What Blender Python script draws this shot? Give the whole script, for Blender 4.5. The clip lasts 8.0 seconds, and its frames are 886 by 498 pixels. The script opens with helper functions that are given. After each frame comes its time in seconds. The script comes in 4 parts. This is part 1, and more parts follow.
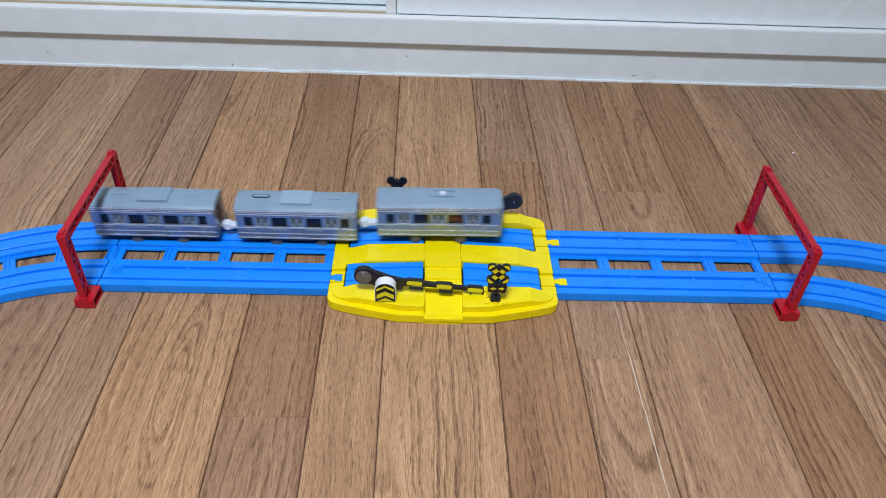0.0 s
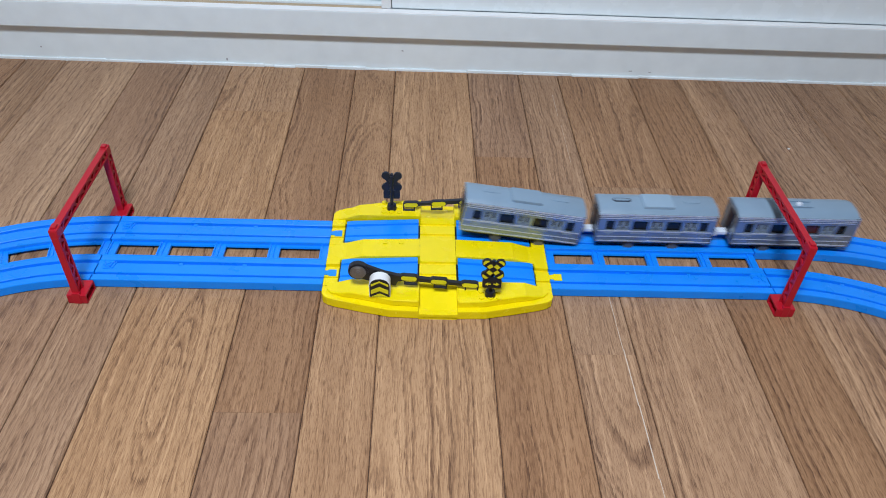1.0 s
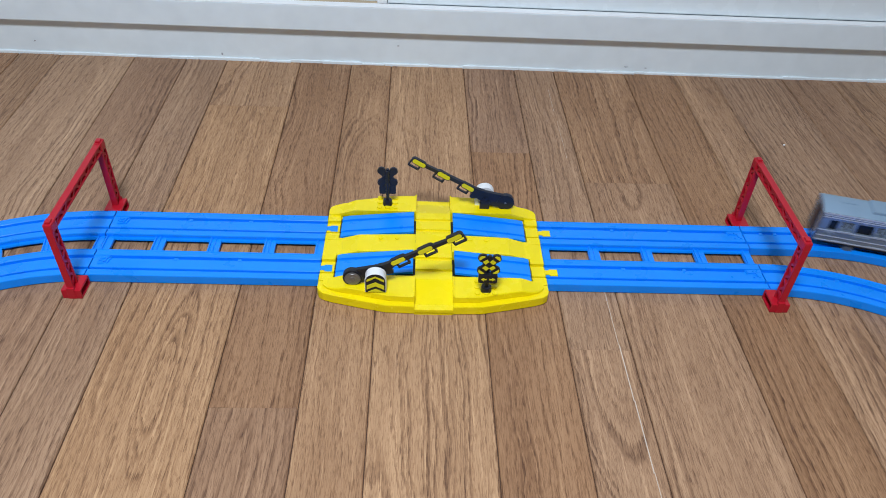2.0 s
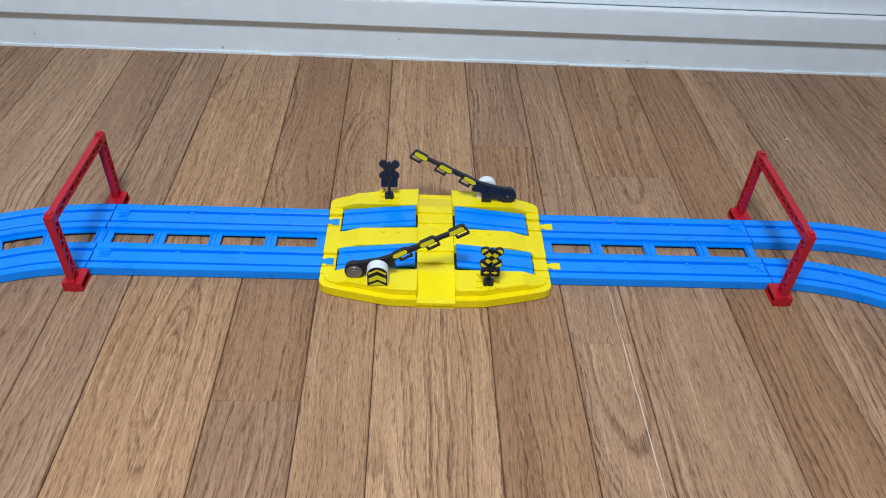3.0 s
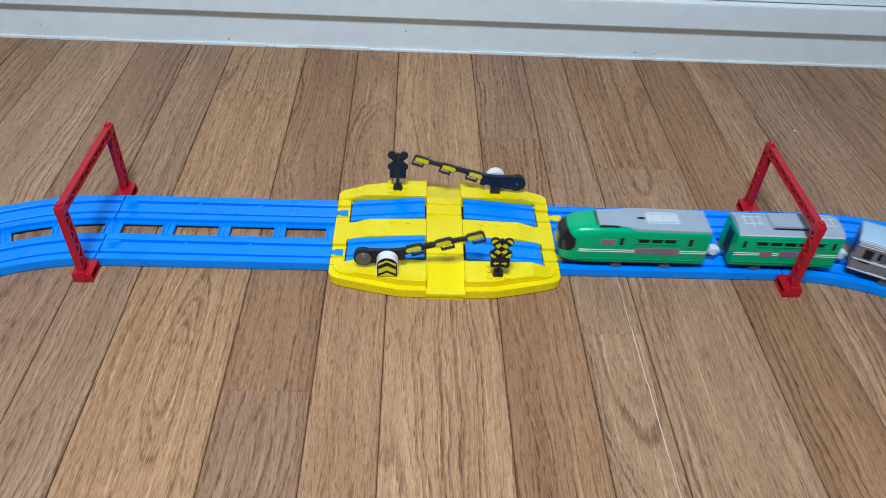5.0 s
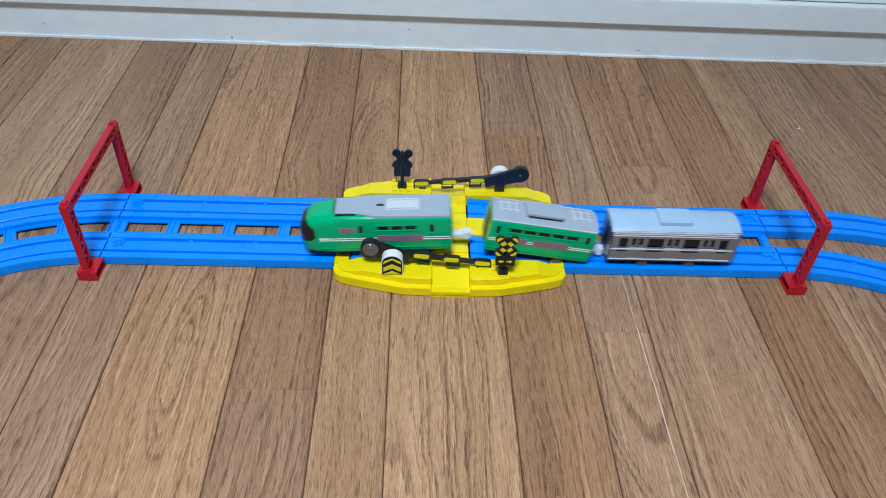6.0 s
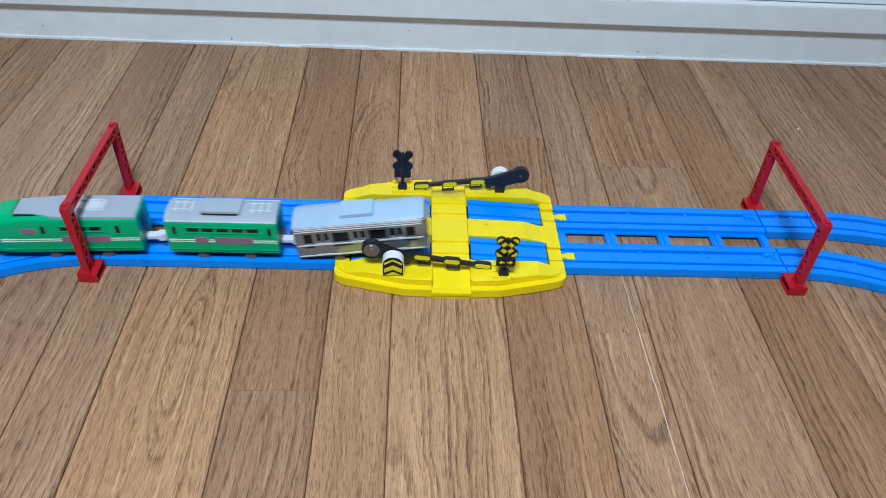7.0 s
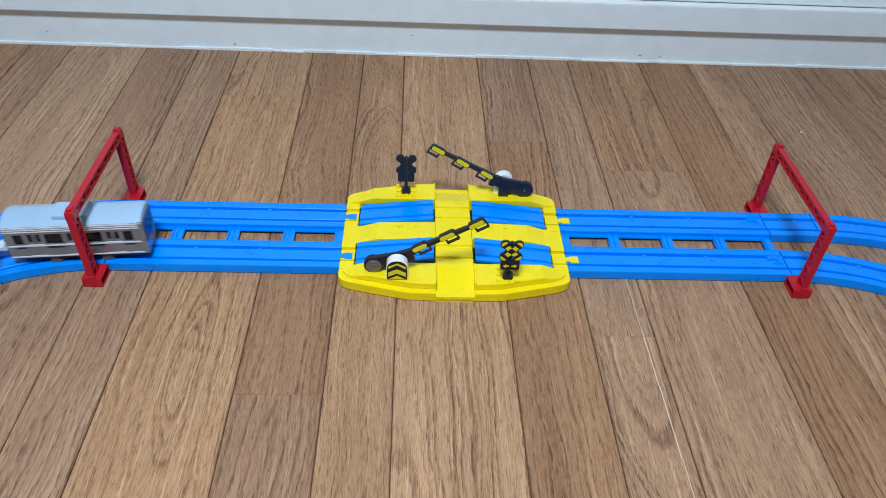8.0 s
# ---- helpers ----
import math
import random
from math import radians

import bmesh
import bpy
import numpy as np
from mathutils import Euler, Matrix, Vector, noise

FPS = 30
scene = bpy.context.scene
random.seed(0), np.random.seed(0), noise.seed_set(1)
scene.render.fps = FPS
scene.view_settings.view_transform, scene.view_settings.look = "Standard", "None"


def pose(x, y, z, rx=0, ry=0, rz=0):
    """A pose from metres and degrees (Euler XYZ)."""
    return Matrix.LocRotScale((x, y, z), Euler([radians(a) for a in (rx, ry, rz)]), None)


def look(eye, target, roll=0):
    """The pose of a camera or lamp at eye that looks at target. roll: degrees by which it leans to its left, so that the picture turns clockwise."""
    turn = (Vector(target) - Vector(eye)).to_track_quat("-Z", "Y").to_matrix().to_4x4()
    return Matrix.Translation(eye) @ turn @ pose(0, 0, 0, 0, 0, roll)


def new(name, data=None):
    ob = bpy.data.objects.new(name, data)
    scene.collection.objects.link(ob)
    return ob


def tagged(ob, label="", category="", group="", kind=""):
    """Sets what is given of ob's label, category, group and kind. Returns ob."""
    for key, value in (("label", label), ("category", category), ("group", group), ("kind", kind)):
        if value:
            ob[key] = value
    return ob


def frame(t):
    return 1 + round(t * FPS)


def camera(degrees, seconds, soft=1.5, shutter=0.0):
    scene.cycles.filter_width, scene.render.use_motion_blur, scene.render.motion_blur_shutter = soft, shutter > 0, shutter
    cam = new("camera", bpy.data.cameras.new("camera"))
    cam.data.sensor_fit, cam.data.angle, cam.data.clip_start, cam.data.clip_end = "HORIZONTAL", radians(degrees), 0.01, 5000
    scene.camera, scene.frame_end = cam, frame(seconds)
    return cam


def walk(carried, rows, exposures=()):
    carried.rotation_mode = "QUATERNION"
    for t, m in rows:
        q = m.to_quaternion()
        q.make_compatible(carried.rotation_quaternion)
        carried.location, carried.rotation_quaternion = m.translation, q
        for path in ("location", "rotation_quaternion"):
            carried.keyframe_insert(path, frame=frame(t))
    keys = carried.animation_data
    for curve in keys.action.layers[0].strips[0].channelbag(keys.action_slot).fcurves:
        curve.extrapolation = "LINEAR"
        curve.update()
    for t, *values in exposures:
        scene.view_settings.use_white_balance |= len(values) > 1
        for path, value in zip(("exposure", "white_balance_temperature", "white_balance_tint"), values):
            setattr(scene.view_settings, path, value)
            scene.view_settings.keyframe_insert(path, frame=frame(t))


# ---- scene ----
cam = camera(61.7, 8.0, 1.0, 0.33)
PATH = [
    (0, (-0.023, -0.583, 0.49), (0.044, 0.946, -0.798), 2.6),
    (0.5, (-0.022, -0.584, 0.488), (0.051, 0.944, -0.8), 2.8),
    (1, (-0.021, -0.582, 0.488), (0.055, 0.94, -0.807), 2.9),
    (1.5, (-0.021, -0.582, 0.488), (0.063, 0.936, -0.811), 3.1),
    (3, (-0.024, -0.582, 0.483), (0.067, 0.927, -0.827), 3.4),
    (3.5, (-0.025, -0.582, 0.482), (0.066, 0.924, -0.83), 3.3),
    (4, (-0.026, -0.583, 0.483), (0.064, 0.92, -0.833), 3.4),
    (4.5, (-0.029, -0.584, 0.481), (0.061, 0.917, -0.837), 3.4),
    (6, (-0.036, -0.584, 0.479), (0.052, 0.913, -0.844), 3.3),
    (6.5, (-0.037, -0.584, 0.48), (0.053, 0.913, -0.844), 3.3),
    (7, (-0.038, -0.584, 0.479), (0.054, 0.915, -0.842), 3.3),
    (7.5, (-0.04, -0.586, 0.478), (0.052, 0.919, -0.836), 3.3),
    (8, (-0.04, -0.585, 0.478), (0.047, 0.923, -0.832), 3.0),
]
walk(cam, [(t, look(eye, target, roll)) for t, eye, target, roll in PATH],
     [(0, 0, 6520, 13.5), (1.5, 0, 6460, 13), (3.5, 0, 6260, 10), (6, 0, 6160, 9), (8, 0, 6110, 9)])

# ---- light ----
ROOM_W, ROOM_E, ROOM_S, ROOM_N, ROOM_H = -1.9, 1.7, -2.3, 0.377, 2.4
world = bpy.data.worlds.new("room_air")
scene.world = world
world.use_nodes = True
world.node_tree.nodes["Background"].inputs[0].default_value = (0.75, 0.85, 1.0, 1)
world.node_tree.nodes["Background"].inputs[1].default_value = 0.2
scene.view_settings.exposure = 0.0


def area_lamp(name, x, y, z, size, watts, colour, target):
    data = bpy.data.lights.new(name, "AREA")
    data.shape, data.size, data.energy, data.color = "DISK", size, watts, colour
    ob = new(name, data)
    ob.matrix_world = look((x, y, z), target)
    return ob


area_lamp("ceiling_lamp", -0.15, -0.75, 1.42, 0.36, 28.3, (0.85, 0.945, 1.06), (-0.15, -0.75, 0))


# ---- materials ----
def material(name):
    m = bpy.data.materials.new(name)
    m.use_nodes = True
    nt = m.node_tree
    return m, nt, nt.nodes, nt.links, nt.nodes["Principled BSDF"]


def plastic(name, colour, rough=0.35, bump=0.04, spread=0.06, scale=260.0, metal=0.0, coat=0.0):
    """Moulded plastic: a faint grain, faint blotches and worn gloss."""
    m, nt, nodes, links, b = material(name)
    co = nodes.new("ShaderNodeTexCoord")
    big = nodes.new("ShaderNodeTexNoise")
    big.inputs["Scale"].default_value = 38.0
    big.inputs["Detail"].default_value = 4.0
    fine = nodes.new("ShaderNodeTexNoise")
    fine.inputs["Scale"].default_value = scale
    fine.inputs["Detail"].default_value = 3.0
    links.new(co.outputs["Object"], big.inputs["Vector"])
    links.new(co.outputs["Object"], fine.inputs["Vector"])
    ramp = nodes.new("ShaderNodeValToRGB")
    low = [c * (1 - spread) for c in colour]
    high = [min(1.0, c * (1 + spread)) for c in colour]
    ramp.color_ramp.elements[0].position, ramp.color_ramp.elements[1].position = 0.3, 0.7
    ramp.color_ramp.elements[0].color, ramp.color_ramp.elements[1].color = (*low, 1), (*high, 1)
    links.new(big.outputs["Fac"], ramp.inputs["Fac"])
    links.new(ramp.outputs["Color"], b.inputs["Base Color"])
    gloss = nodes.new("ShaderNodeMapRange")
    gloss.inputs["To Min"].default_value, gloss.inputs["To Max"].default_value = rough - 0.07, rough + 0.1
    links.new(big.outputs["Fac"], gloss.inputs["Value"])
    links.new(gloss.outputs["Result"], b.inputs["Roughness"])
    bp = nodes.new("ShaderNodeBump")
    bp.inputs["Strength"].default_value, bp.inputs["Distance"].default_value = bump, 0.001
    links.new(fine.outputs["Fac"], bp.inputs["Height"])
    links.new(bp.outputs["Normal"], b.inputs["Normal"])
    b.inputs["Metallic"].default_value = metal
    b.inputs["Coat Weight"].default_value = coat
    b.inputs["Specular IOR Level"].default_value = 0.35
    return m


def oak(name, gain, red, spread):
    """Oiled oak strip: year rings cut lengthwise, so that they run straight or close into arches, broken up by short dark pores."""
    m, nt, nodes, links, b = material(name)

    def math_node(op, a, v=None, clamp=False):
        n = nodes.new("ShaderNodeMath")
        n.operation, n.use_clamp = op, clamp
        for i, s in enumerate((a, v)):
            if s is None:
                continue
            if isinstance(s, (int, float)):
                n.inputs[i].default_value = s
            else:
                links.new(s, n.inputs[i])
        return n.outputs[0]

    co = nodes.new("ShaderNodeTexCoord")
    info = nodes.new("ShaderNodeObjectInfo")

    def draw(k):
        """A value from 0 to 1 that differs from strip to strip."""
        n = nodes.new("ShaderNodeTexWhiteNoise")
        n.noise_dimensions = "1D"
        links.new(math_node("MULTIPLY", info.outputs["Random"], k), n.inputs["W"])
        return n.outputs["Value"]

    shift = nodes.new("ShaderNodeCombineXYZ")
    for i, k in enumerate((37.0, 91.0, 17.0)):
        links.new(math_node("MULTIPLY", info.outputs["Random"], k), shift.inputs[i])
    add = nodes.new("ShaderNodeVectorMath")
    links.new(co.outputs["Object"], add.inputs[0])
    links.new(shift.outputs[0], add.inputs[1])

    def noise_node(sx, sy, detail, rough=0.5):
        mp = nodes.new("ShaderNodeMapping")
        mp.inputs["Scale"].default_value = (sx, sy, 1.0)
        links.new(add.outputs[0], mp.inputs["Vector"])
        n = nodes.new("ShaderNodeTexNoise")
        n.inputs["Scale"].default_value = 1.0
        n.inputs["Detail"].default_value = detail
        n.inputs["Roughness"].default_value = rough
        links.new(mp.outputs[0], n.inputs["Vector"])
        return n.outputs["Fac"]

    def steep(value, low, high):
        n = nodes.new("ShaderNodeMapRange")
        n.interpolation_type = "SMOOTHSTEP"
        n.inputs["From Min"].default_value, n.inputs["From Max"].default_value = low, high
        links.new(value, n.inputs["Value"])
        return n.outputs["Result"]

    sep = nodes.new("ShaderNodeSeparateXYZ")
    links.new(co.outputs["Object"], sep.inputs[0])
    fibre = noise_node(950.0, 62.0, 2.5, 0.6)
    # the heart of the trunk lies beside or under the strip; its depth wanders along the strip
    heart = math_node("MULTIPLY", math_node("SUBTRACT", draw(413.0), 0.5), 0.11)
    across = math_node("ADD", math_node("SUBTRACT", sep.outputs[0], heart), math_node("MULTIPLY", math_node("SUBTRACT", noise_node(9.0, 5.0, 2.0), 0.5), 0.030))
    depth = math_node("MULTIPLY", math_node("SUBTRACT", noise_node(2.2, 1.5, 2.0), 0.44), 0.17)
    c = math_node("SQRT", math_node("ADD", math_node("MULTIPLY", across, across), math_node("MULTIPLY", depth, depth)))
    c = math_node("ADD", c, math_node("MULTIPLY", noise_node(60.0, 18.0, 3.0), 0.0070))
    c = math_node("ADD", c, math_node("MULTIPLY", fibre, 0.0042))
    ring = nodes.new("ShaderNodeTexNoise")
    ring.noise_dimensions = "1D"
    ring.inputs["Scale"].default_value, ring.inputs["Detail"].default_value = 290.0, 2.0
    links.new(math_node("ADD", c, info.outputs["Random"]), ring.inputs["W"])
    late = steep(ring.outputs["Fac"], 0.47, 0.63)
    pore_dark = steep(fibre, 0.46, 0.62)
    dash = steep(noise_node(1500.0, 120.0, 2.0, 0.6), 0.50, 0.66)
    pale = steep(noise_node(330.0, 9.0, 3.0, 0.6), 0.52, 0.72)
    figured = steep(noise_node(14.0, 3.2, 2.0), 0.38, 0.68)
    cloud = noise_node(26.0, 2.6, 3.0)
    ramp = nodes.new("ShaderNodeValToRGB")
    ramp.color_ramp.elements[0].color = (0.57 * gain * red, 0.365 * gain, 0.212 * gain, 1)
    ramp.color_ramp.elements[1].color = (0.105 * gain * red, 0.055 * gain, 0.034 * gain, 1)
    e = ramp.color_ramp.elements.new(0.42)
    e.color = (0.312 * gain * red, 0.181 * gain, 0.101 * gain, 1)
    mixv = math_node("ADD", math_node("MULTIPLY", late, math_node("ADD", math_node("MULTIPLY", figured, 0.22), 0.04)), math_node("MULTIPLY", dash, 0.22))
    mixv = math_node("ADD", mixv, math_node("MULTIPLY", pore_dark, math_node("ADD", math_node("MULTIPLY", late, 0.25), 0.09)))
    mixv = math_node("ADD", mixv, math_node("MULTIPLY", math_node("SUBTRACT", cloud, 0.5), 0.36))
    mixv = math_node("SUBTRACT", mixv, math_node("MULTIPLY", pale, 0.19))
    links.new(math_node("ADD", mixv, 0.248, True), ramp.inputs["Fac"])
    tone = nodes.new("ShaderNodeHueSaturation")
    links.new(math_node("ADD", math_node("MULTIPLY", draw(731.0), spread), 1 - spread / 2), tone.inputs["Value"])
    links.new(math_node("ADD", math_node("MULTIPLY", info.outputs["Random"], 0.14), 0.94), tone.inputs["Saturation"])
    links.new(ramp.outputs["Color"], tone.inputs["Color"])
    links.new(tone.outputs["Color"], b.inputs["Base Color"])
    links.new(math_node("ADD", math_node("MULTIPLY", dash, 0.12), 0.44), b.inputs["Roughness"])
    b.inputs["Specular IOR Level"].default_value = 0.15
    bp = nodes.new("ShaderNodeBump")
    bp.inputs["Strength"].default_value, bp.inputs["Distance"].default_value = 0.25, 0.0006
    links.new(math_node("SUBTRACT", 1.0, math_node("ADD", pore_dark, math_node("MULTIPLY", late, 0.3))), bp.inputs["Height"])
    links.new(bp.outputs["Normal"], b.inputs["Normal"])
    return m


OAK_WIDE = oak("pale_oak", 1.12, 1.0, 0.07)
OAK_TAN = oak("tan_oak", 0.93, 1.03, 0.05)
OAK_MID = oak("red_oak", 0.84, 1.05, 0.12)
OAK_SLIM = oak("brown_oak", 0.94, 1.02, 0.15)
GAP = plastic("dark_seam", (0.085, 0.042, 0.024), 0.7)
WHITE_PAINT = plastic("white_paint", (0.82, 0.915, 0.945), 0.38, 0.08, 0.03, 90.0)
GLOSS_PAINT = plastic("gloss_white", (0.83, 0.915, 0.94), 0.25, 0.05, 0.02, 90.0)
# whiter than the sill: holds the light on its top edge; also the crumb's white
LIT_LIP_AND_CRUMB = plastic("lit_lip_and_crumb_white", (0.93, 0.95, 0.95), 0.16, 0.03, 0.02, 90.0)
NICK = plastic("chipped_paint", (0.40, 0.42, 0.44), 0.6)
BROWN = plastic("brown_pane", (0.085, 0.022, 0.018), 0.2)
PLASTER = plastic("plaster", (0.56, 0.57, 0.57), 0.8, 0.2, 0.03, 120.0)
BEIGE = plastic("bare_wood_runner", (0.50, 0.38, 0.25), 0.55, 0.2, 0.12, 200.0)
BLUE = plastic("blue_plastic", (0.003, 0.262, 0.94), 0.28, 0.05, 0.05)
YELLOW = plastic("yellow_plastic", (0.90, 0.72, 0.001), 0.25, 0.05, 0.03)
RED = plastic("red_plastic", (0.46, 0.009, 0.022), 0.34, 0.05, 0.06)
BLACK = plastic("black_plastic", (0.012, 0.013, 0.017), 0.32, 0.05, 0.1)
NAVY = plastic("navy_plastic", (0.012, 0.015, 0.028), 0.35, 0.05, 0.1)
STICKER = plastic("yellow_sticker", (0.72, 0.66, 0.015), 0.42, 0.03, 0.04)
WHITE = plastic("white_plastic", (0.80, 0.82, 0.82), 0.35, 0.04, 0.03)
STEEL = plastic("turned_steel", (0.22, 0.225, 0.23), 0.34, 0.06, 0.08, 400.0, 0.7)
GREY_ROOF = plastic("grey_roof", (0.215, 0.315, 0.415), 0.34, 0.05, 0.05)
SILVER = plastic("silver_side", (0.27, 0.335, 0.40), 0.24, 0.05, 0.05, 260.0, 0.6)
SILVER_PALE = plastic("pale_silver_side", (0.30, 0.34, 0.39), 0.20, 0.05, 0.05, 260.0, 0.65)
ROOF_PALE = plastic("pale_grey_roof", (0.36, 0.53, 0.70), 0.30, 0.05, 0.04)
ROOF_UNIT = plastic("unit_grey", (0.265, 0.385, 0.50), 0.30, 0.05, 0.05)
ROOF_MID = plastic("mid_grey_roof", (0.345, 0.415, 0.49), 0.34, 0.05, 0.05)
TRIM = plastic("bright_trim", (0.74, 0.78, 0.82), 0.22, 0.03, 0.03, 260.0, 0.2)
TRIM_DULL = plastic("dull_trim", (0.46, 0.51, 0.60), 0.26, 0.03, 0.03, 260.0, 0.3)
PALE_GREY = plastic("pale_gear_and_glint", (0.56, 0.63, 0.68), 0.35, 0.04, 0.05)
DOOR_GREY = plastic("door_grey", (0.20, 0.255, 0.31), 0.32, 0.04, 0.05)
PANE = plastic("dark_pane", (0.012, 0.013, 0.016), 0.15, 0.02, 0.1)
GREEN = plastic("green_plastic", (0.001, 0.43, 0.175), 0.22, 0.04, 0.05)
MAUVE = plastic("mauve_print", (0.27, 0.155, 0.23), 0.45, 0.03, 0.12)
COUPLER = plastic("coupler_white", (0.66, 0.73, 0.82), 0.35, 0.04, 0.03)
SCRATCH = plastic("pale_scratch", (0.62, 0.52, 0.42), 0.6)
WHEEL = plastic("wheel_grey", (0.10, 0.11, 0.12), 0.45, 0.04, 0.08)


# ---- mesh helpers ----
def mesh_object(name, bm, mat):
    bmesh.ops.recalc_face_normals(bm, faces=bm.faces[:])
    me = bpy.data.meshes.new(name)
    bm.to_mesh(me)
    bm.free()
    me.materials.append(mat)
    return new(name, me)


def part(name, bm, mat, parent, label=""):
    ob = mesh_object(name, bm, mat)
    ob.parent = parent
    return tagged(ob, label)


def root(name, m, label, category, group="", kind=""):
    ob = new(name)
    ob.empty_display_size = 0.02
    ob.matrix_world = m
    return tagged(ob, label, category, group, kind)


def box(bm, x0, x1, y0, y1, z0, z1, bevel=0.0, m=None):
    """Adds a box, its edges bevelled, to bm."""
    made = bmesh.ops.create_cube(bm, size=1.0)["verts"]
    for v in made:
        v.co = Vector(((x0 + x1) / 2 + v.co.x * (x1 - x0), (y0 + y1) / 2 + v.co.y * (y1 - y0), (z0 + z1) / 2 + v.co.z * (z1 - z0)))
        if m is not None:
            v.co = m @ v.co
    if bevel > 0:
        edges = list({e for v in made for e in v.link_edges})
        bmesh.ops.bevel(bm, geom=edges, offset=bevel, segments=2, profile=0.6, affect="EDGES")
    return bm


def prism(bm, outline, z0, z1, bevel=0.0, m=None, top=None):
    """Adds an upright prism over an outline of (x, y); top(x, y) gives the height of the upper face where it is not flat."""
    low = [bm.verts.new((x, y, z0)) for x, y in outline]
    high = [bm.verts.new((x, y, z1 if top is None else top(x, y))) for x, y in outline]
    n = len(outline)
    faces = [bm.faces.new(high), bm.faces.new(low[::-1])]
    for i in range(n):
        faces.append(bm.faces.new((low[i], low[(i + 1) % n], high[(i + 1) % n], high[i])))
    rim = [e for e in faces[0].edges]
    if m is not None:
        for v in low + high:
            v.co = m @ v.co
    if bevel > 0:
        bmesh.ops.bevel(bm, geom=rim, offset=bevel, segments=2, profile=0.6, affect="EDGES")
    return bm


def rod(bm, p, q, r, n=14, r2=None, bevel=0.0):
    """Adds a round bar from p to q."""
    p, q = Vector(p), Vector(q)
    d = q - p
    m = Matrix.Translation((p + q) / 2) @ d.to_track_quat("Z", "Y").to_matrix().to_4x4()
    made = bmesh.ops.create_cone(bm, cap_ends=True, segments=n, radius1=r, radius2=r if r2 is None else r2, depth=d.length, matrix=m)["verts"]
    if bevel > 0:
        edges = [e for e in {e for v in made for e in v.link_edges} if any(len(f.verts) > 4 for f in e.link_faces)]
        bmesh.ops.bevel(bm, geom=edges, offset=bevel, segments=2, profile=0.6, affect="EDGES")
    return bm


def stadium(length, height, n=8):
    """The outline of a bar with round ends, centred."""
    r = height / 2
    out = []
    for side, start in ((1, -90), (-1, 90)):
        for i in range(n + 1):
            a = radians(start + 180 * i / n)
            out.append((side * (length / 2 - r) + r * math.cos(a), r * math.sin(a)))
    return out


UPRIGHT = Matrix(((1, 0, 0, 0), (0, 0, -1, 0), (0, 1, 0, 0), (0, 0, 0, 1)))  # (x, y, z) to (x, -z, y): a flat outline set on its edge
TOY = pose(0.0015, -0.0265, 0, 0, 0, -0.33)  # the layout on the floor: its middle, and how far it is turned from the boards


# ---- room ----
floor = root("floor", pose(0, 0, 0), "oak strip floor of three widths with dark seams", "floor", "", "structure")
bm = bmesh.new()
box(bm, ROOM_W, ROOM_E, ROOM_S, ROOM_N + 0.25, -0.05, -0.0022)
part("subfloor", bm, GAP, floor)


def shell(name, x0, x1, y0, y1, z0, z1, mat, label):
    ob = mesh_object(name, box(bmesh.new(), x0, x1, y0, y1, z0, z1), mat)
    return tagged(ob, label, "wall" if "wall" in name else "ceiling", "", "structure")


shell("wall_west", ROOM_W - 0.1, ROOM_W, ROOM_S - 0.1, ROOM_N + 0.35, -0.05, ROOM_H, PLASTER, "plain pale plaster wall")
shell("wall_east", ROOM_E, ROOM_E + 0.1, ROOM_S - 0.1, ROOM_N + 0.35, -0.05, ROOM_H, PLASTER, "plain pale plaster wall")
shell("wall_south", ROOM_W, ROOM_E, ROOM_S - 0.1, ROOM_S, -0.05, ROOM_H, PLASTER, "plain pale plaster wall")
shell("ceiling", ROOM_W - 0.1, ROOM_E + 0.1, ROOM_S - 0.1, ROOM_N + 0.35, ROOM_H, ROOM_H + 0.1, PLASTER, "plain white ceiling")

# the built-in cupboard that closes the room: kick board, sill, sliding doors
WALL = pose(0.017, 0.3785, 0, 0, 0, -0.5)
X0, X1 = -1.95, 1.75


def wall_part(name, boxes, mat, label, category, kind="structure", bevel=0.0015):
    bm = bmesh.new()
    for b in boxes:
        box(bm, *b, bevel)
    ob = mesh_object(name, bm, mat)
    ob.matrix_world = WALL
    return tagged(ob, label, category, "", kind)


base = wall_part("baseboard", [(X0, X1, 0, 0.03, -0.002, 0.060)], WHITE_PAINT, "white painted kick board with scuffed lower edge", "baseboard")
rng = random.Random(11)
beads, bx = [], X0
while bx < X1:
    step = rng.uniform(0.012, 0.07)
    beads.append((bx, min(bx + step - rng.choice((0, 0, 0.0008)), X1), -rng.uniform(0.0014, 0.0030), 0.004, -0.001, rng.uniform(0.0020, 0.0038)))
    bx += step
wall_part("caulk_trim", beads, GLOSS_PAINT, "thin white caulk bead along the floor", "trim", bevel=0.0008)
wall_part("sill", [(X0, X1, -0.0108, 0.0030, 0.0522, 0.0868), (X0, X1, 0.0028, 0.10, 0.0522, 0.0845)], WHITE_PAINT, "white painted wooden sill overhanging the kick board", "sill", bevel=0.0012)
# thin layer on the sill, paler to paint in the light its top catches
wall_part("lit_sill_top", [(X0, X1, -0.0104, 0.0030, 0.0868, 0.0876)], LIT_LIP_AND_CRUMB, "glossy top edge of the sill, its lit brightness painted in", "trim", bevel=0.0003)
